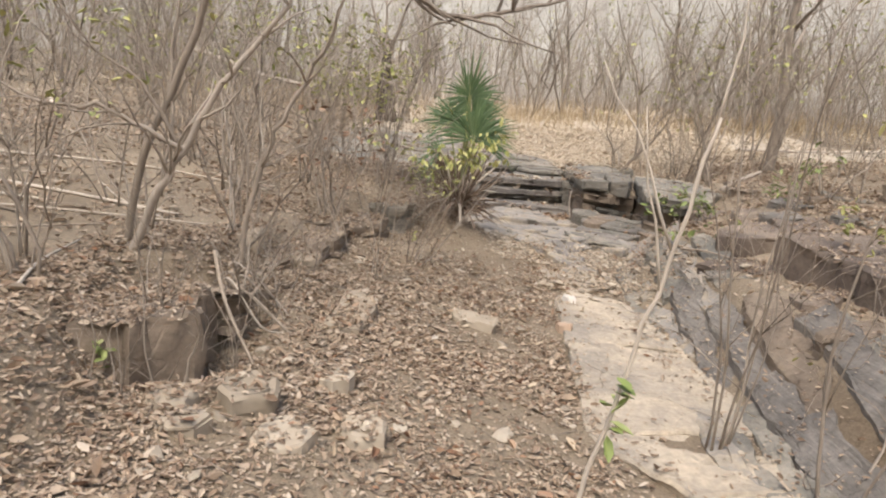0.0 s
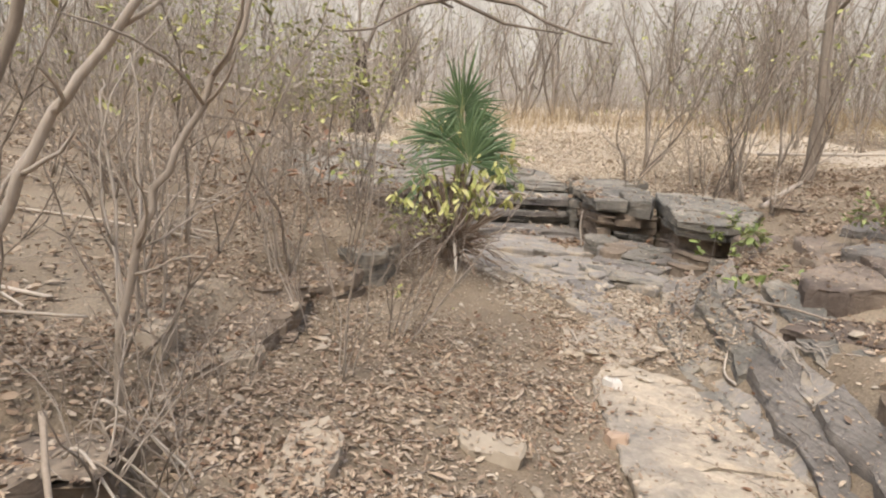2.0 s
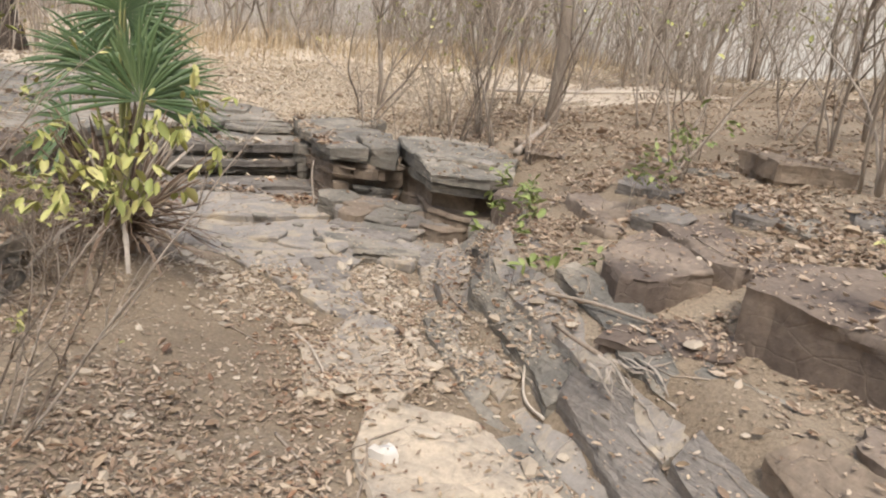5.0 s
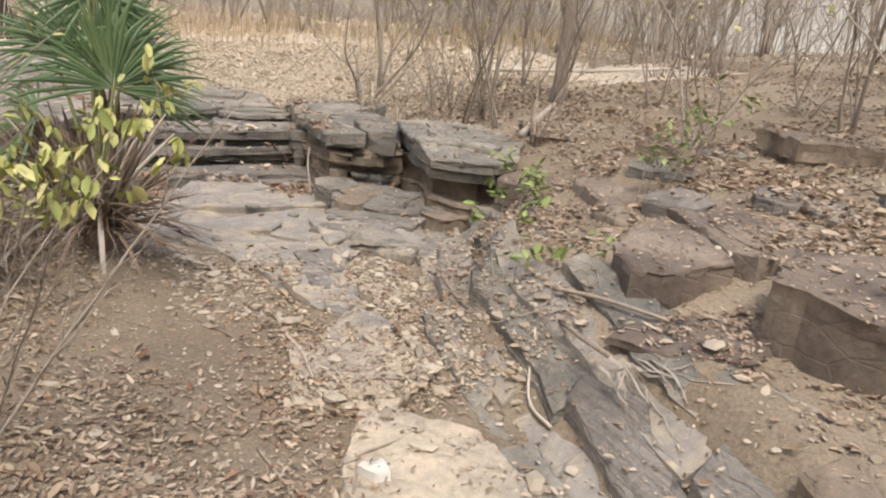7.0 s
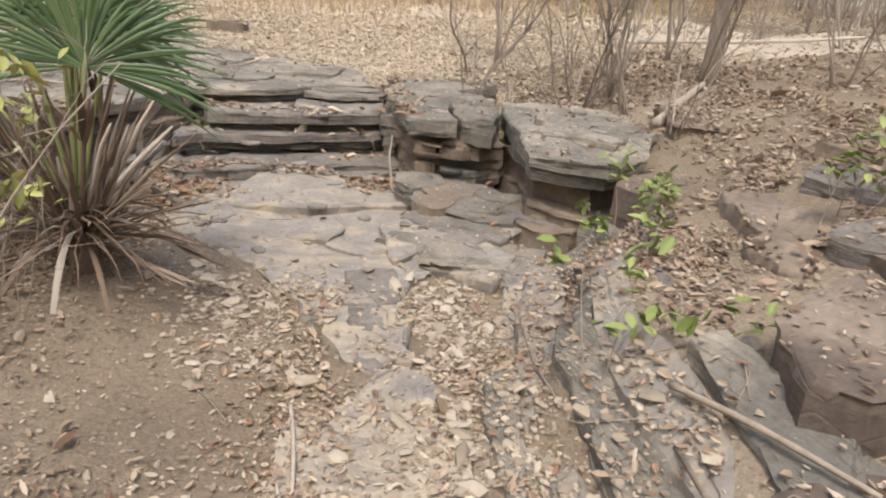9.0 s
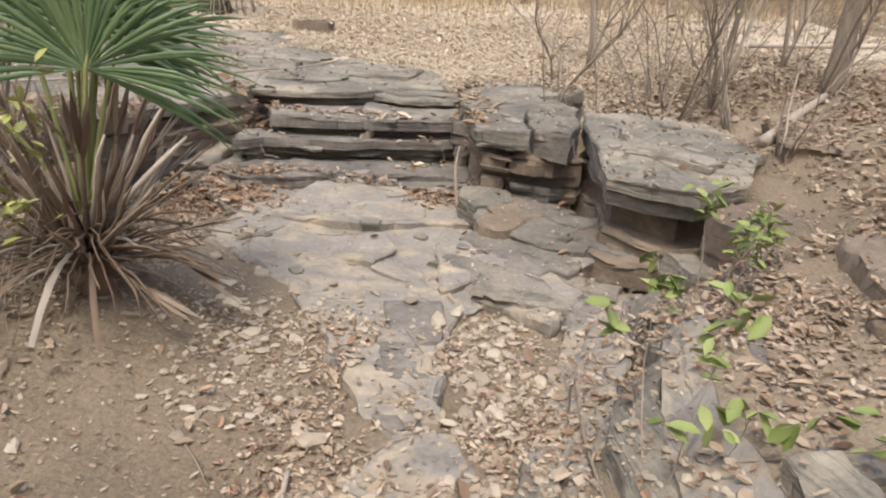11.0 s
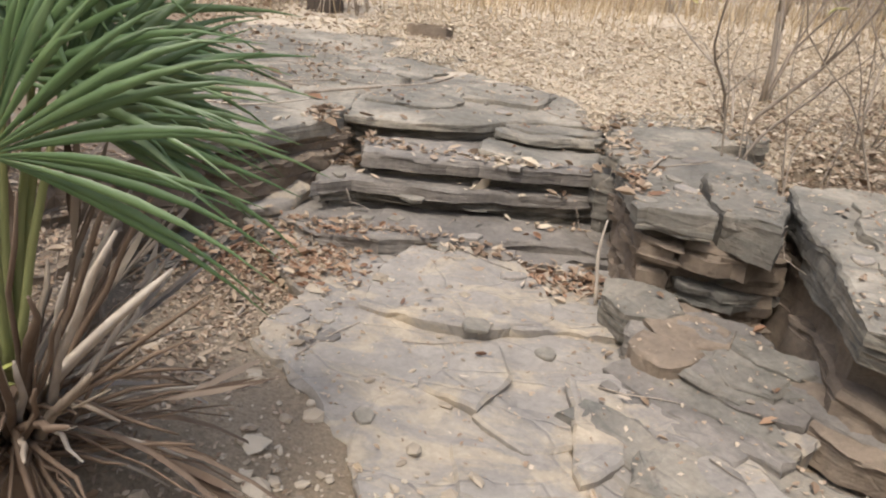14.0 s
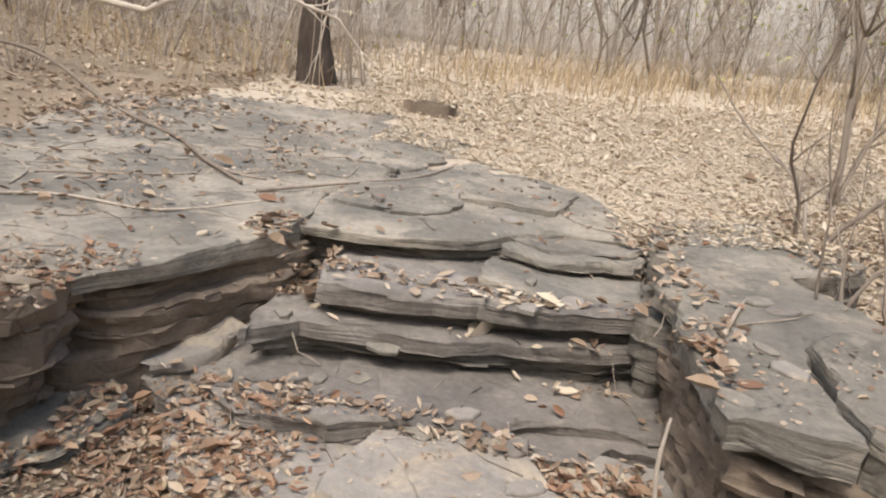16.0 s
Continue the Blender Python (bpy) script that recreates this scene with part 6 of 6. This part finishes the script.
# broken flakes lying on the steps and slabs
for x0, x1, y0, y1, many in [(0.0, 1.8, 9.62, 10.02, 16), (0.35, 1.7, 10.14, 10.48, 10), (-1.6, 1.4, 10.8, 12.2, 16), (0.3, 1.8, 8.0, 9.5, 12), (1.8, 2.5, 9.2, 10.4, 6), (2.5, 3.3, 8.2, 9.2, 6)]:
    for _ in range(many):
        x, y = rng.uniform(x0, x1), rng.uniform(y0, y1)
        p, n = drop(x, y)
        if n.z < 0.85:
            continue
        r, wide, turn = rng.uniform(0.03, 0.085), rng.uniform(0.45, 0.9), rng.uniform(0, 3.1)
        thick = rng.uniform(0.008, 0.02)
        rim = []
        for i in range(7):
            a = 2 * math.pi * i / 7 + rng.gauss(0, 0.15)
            q = r * rng.uniform(0.75, 1.15)
            u, v = math.cos(a) * q, math.sin(a) * q * wide
            rim.append((u * math.cos(turn) - v * math.sin(turn), u * math.sin(turn) + v * math.cos(turn)))
        sv = [Vector((u * k, v * k, z)) for k, z in ((1.0, -0.012), (1.04, thick * 0.6), (0.94, thick)) for u, v in rim]
        sf = [(b * 7 + i, b * 7 + (i + 1) % 7, b * 7 + 7 + (i + 1) % 7, b * 7 + 7 + i) for b in range(2) for i in range(7)] + [tuple(range(14, 21)), tuple(range(6, -1, -1))]
        ob = mesh_object("stone", sv, sf, rng.choice([ROCK_SLATE, ROCK_GREY, ROCK_SLAB]), None, "", False)
        ob.matrix_world = Matrix.Translation(p) @ n.to_track_quat("Z", "Y").to_matrix().to_4x4()
        tagged(ob, "thin broken flake of grey stone on the rock", "stone", "flakes of the ledge")

# ---- fallen sticks ----
def stick(label, points, r, material=STICK, name="stick", category="stick", raise_by=0.0):
    sv, sf = [], []
    pts = []
    for q in points:
        z = q[2] if len(q) > 2 else drop(q[0], q[1])[0].z + r + raise_by
        pts.append(Vector((q[0], q[1], z)))
    path = []
    for i in range(len(pts) - 1):
        a, b = pts[i], pts[i + 1]
        before, after = pts[max(i - 1, 0)], pts[min(i + 2, len(pts) - 1)]
        for k in range(5):
            t = k / 5
            path.append(0.5 * ((2 * a) + (b - before) * t + (2 * before - 5 * a + 4 * b - after) * t * t + (3 * a - before - 3 * b + after) * t ** 3))
    path.append(pts[-1])
    n = len(path)
    tube(sv, sf, path, [r * (1 - 0.5 * i / n) * rng.uniform(0.9, 1.1) for i in range(n)], 6)
    return tagged(mesh_object(name, sv, sf, material), label, category, "fallen sticks")


stick("thin dry stick leaning on the rock ledge", [(1.69, 9.30), (1.66, 9.36, 0.28), (1.68, 9.42, 0.44)], 0.010, BARK)
stick("curved pale vine looped on the leaf litter", [(0.70, 5.62), (0.76, 5.35), (0.80, 5.12), (0.88, 5.10), (0.98, 5.28), (1.03, 5.42), (1.15, 5.47), (1.34, 5.55)], 0.007, STICK, "vine", "vine")
stick("curved pale vine looped on the leaf litter", [(0.78, 5.10), (0.72, 4.98), (0.66, 4.86)], 0.006, STICK, "vine", "vine")
stick("straight pale stick among the leaves", [(0.93, 6.30), (0.97, 5.95), (0.99, 5.80)], 0.007)
stick("straight grey stick along the path", [(0.985, 6.60), (1.0, 6.3), (1.0, 6.02)], 0.010)
stick("thin grey stick along the gully floor", [(2.0, 7.0), (1.95, 6.65), (1.92, 6.3)], 0.010, BARK)
stick("bleached straight stick over the rock ribs", [(2.10, 5.92), (2.17, 5.62), (2.26, 5.32)], 0.013, STICK, raise_by=0.03)
stick("curved pale stick on the rock ribs", [(1.82, 5.38), (1.84, 5.6), (1.98, 5.84)], 0.009, STICK, raise_by=0.02)
stick("short crooked stick on the soil", [(0.62, 7.20), (0.75, 7.42), (0.84, 7.62)], 0.006, BARK)
stick("thin bent stem lying from the palm over the slabs", [(-0.05, 7.95), (0.02, 8.35), (0.10, 8.62), (0.06, 8.9), (-0.05, 9.15)], 0.008)
stick("short pale stick standing in the leaves", [(0.06, 8.66), (0.05, 8.78), (0.03, 8.95)], 0.010)
stick("short dark stick on the slab", [(0.43, 8.39), (0.50, 8.56), (0.60, 8.75)], 0.006, BARK)
stick("short pale stick lying on the square block", [(1.88, 9.75), (1.97, 9.95), (2.06, 10.15)], 0.011)
stick("long crooked branch lying over the top slab", [(-4.2, 12.6, 1.05), (-3.3, 12.9, 1.0), (-2.4, 12.6), (-1.9, 12.2), (-1.3, 11.75), (-0.85, 11.25), (-0.48, 10.95)], 0.022, BARK, "branch", "branch")
stick("forked end of the branch on the slab", [(-0.9, 11.3), (-0.6, 11.15), (-0.40, 11.12)], 0.009, BARK, "branch", "branch")
stick("dark bent stick on the top slab", [(-0.35, 10.85), (0.1, 11.3), (0.38, 11.75), (0.55, 12.3)], 0.012, BARK)
stick("thin pale branch among litter on the bank", [(-1.7, 9.8), (-1.1, 10.2), (-0.6, 10.3), (-0.2, 10.75)], 0.009)
stick("thin pale branch among litter on the bank", [(-1.4, 10.5), (-0.9, 10.9), (-0.3, 11.4)], 0.008)
stick("grey fallen log on the leafy slope", [(3.55, 8.95), (3.9, 9.25), (4.3, 9.65)], 0.045, BARK, "log", "log")
stick("bleached stick hanging at the edge of the bank", [(-1.15, 3.35, 0.62), (-1.02, 3.15, 0.42), (-0.82, 2.98)], 0.012)
stick("long fallen pole on the leafy bank", [(-4.0, 5.2), (-2.9, 5.0), (-1.9, 4.75)], 0.018)
stick("long fallen pole on the leafy bank", [(-4.4, 6.4), (-3.0, 6.5), (-1.7, 6.3)], 0.016)
stick("long fallen pole on the leafy bank", [(-3.8, 4.1), (-2.7, 4.4), (-1.6, 4.5)], 0.014)
stick("fallen branch on the eastern slope", [(5.0, 12.4), (6.2, 11.6), (7.2, 11.3)], 0.03, STICK, "branch", "branch", 0.1)

for _ in range(22):
    x, y = rng.uniform(-2.6, 0.0), rng.uniform(10.2, 13.4)
    a, n = rng.uniform(0, 6.28), rng.uniform(0.25, 0.7)
    stick("thin dry stick lying on the top slab", [(x, y), (x + math.cos(a) * n * 0.5, y + math.sin(a) * n * 0.5), (x + math.cos(a + 0.25) * n, y + math.sin(a + 0.25) * n)], rng.uniform(0.004, 0.008), rng.choice([STICK, BARK]))
for _ in range(26):
    x, y = rng.uniform(-5.0, -1.5), rng.uniform(2.6, 8.0)
    a, n = rng.gauss(0.2, 0.5), rng.uniform(0.5, 1.5)
    stick("dry fallen stick on the leafy bank", [(x, y), (x - math.cos(a) * n * 0.5, y + math.sin(a) * n * 0.5), (x - math.cos(a + 0.1) * n, y + math.sin(a + 0.1) * n)], rng.uniform(0.006, 0.012), rng.choice([STICK, STICK, BARK]), raise_by=0.01)

# roots hanging in the hollow of the western bank
for k in range(16):
    y = rng.uniform(3.3, 4.0)
    x0 = -1.22 + rng.uniform(-0.06, 0.08) + (0.1 if y > 3.4 else -0.06)
    z0 = rng.uniform(0.34, 0.46)
    x1, y1 = x0 + rng.uniform(0.12, 0.34), y + rng.gauss(0, 0.14)
    mid = (x0 + (x1 - x0) * rng.uniform(0.3, 0.8), (y + y1) / 2 + rng.gauss(0, 0.03), z0 * 0.55 + rng.uniform(-0.04, 0.06))
    stick("dry crooked root hanging over the hollow of the bank", [(x0 - 0.06, y, z0 - 0.02), (x0, y, z0), mid, (x1, y1)], rng.uniform(0.003, 0.008), rng.choice([STICK, BARK, BARK, BARK]), "root", "root")

# withered palm frond on the ribs
frond_at = drop(2.0, 5.2)[0]
withered = tagged(empty("withered_frond", Matrix.Translation(frond_at)), "bleached withered palm frond lying on the rock ribs", "palm frond")
for k in range(16):
    sv, sf = [], []
    a = radians(270 + rng.gauss(0, 24))
    p = Vector((rng.gauss(0.02, 0.06), 0.1 - rng.uniform(0, 0.12), rng.uniform(0.04, 0.12)))
    path = crooked(rng, p, (math.cos(a), math.sin(a), rng.uniform(-0.1, 0.7)), rng.uniform(0.16, 0.36), 6, 0.22, -0.14)
    for i, q in enumerate(path):
        q.z = max(q.z, drop(frond_at.x + q.x, frond_at.y + q.y)[0].z - frond_at.z + 0.006)
    wide = rng.uniform(0.005, 0.010)
    twist = rng.uniform(0, 3)
    for i, q in enumerate(path):
        w2 = wide * (1 - 0.75 * (i / 6) ** 2)
        c = Vector((math.cos(twist + i * 0.3), 0.2, math.sin(twist + i * 0.3) * 0.6)) * w2
        sv += [q - c, q + Vector((0, 0, w2 * 0.5)), q + c]
    for i in range(6):
        sf += [(i * 3, i * 3 + 1, i * 3 + 4, i * 3 + 3), (i * 3 + 1, i * 3 + 2, i * 3 + 5, i * 3 + 4)]
    mesh_object("blade", sv, sf, FROND_ASH, withered)
sv, sf = [], []
tube(sv, sf, [Vector((0, 0.1, 0.1)), Vector((-0.02, 0.3, 0.10)), Vector((0.04, 0.55, 0.06))], [0.012, 0.010, 0.007], 5)
mesh_object("stalk", sv, sf, STICK, withered)
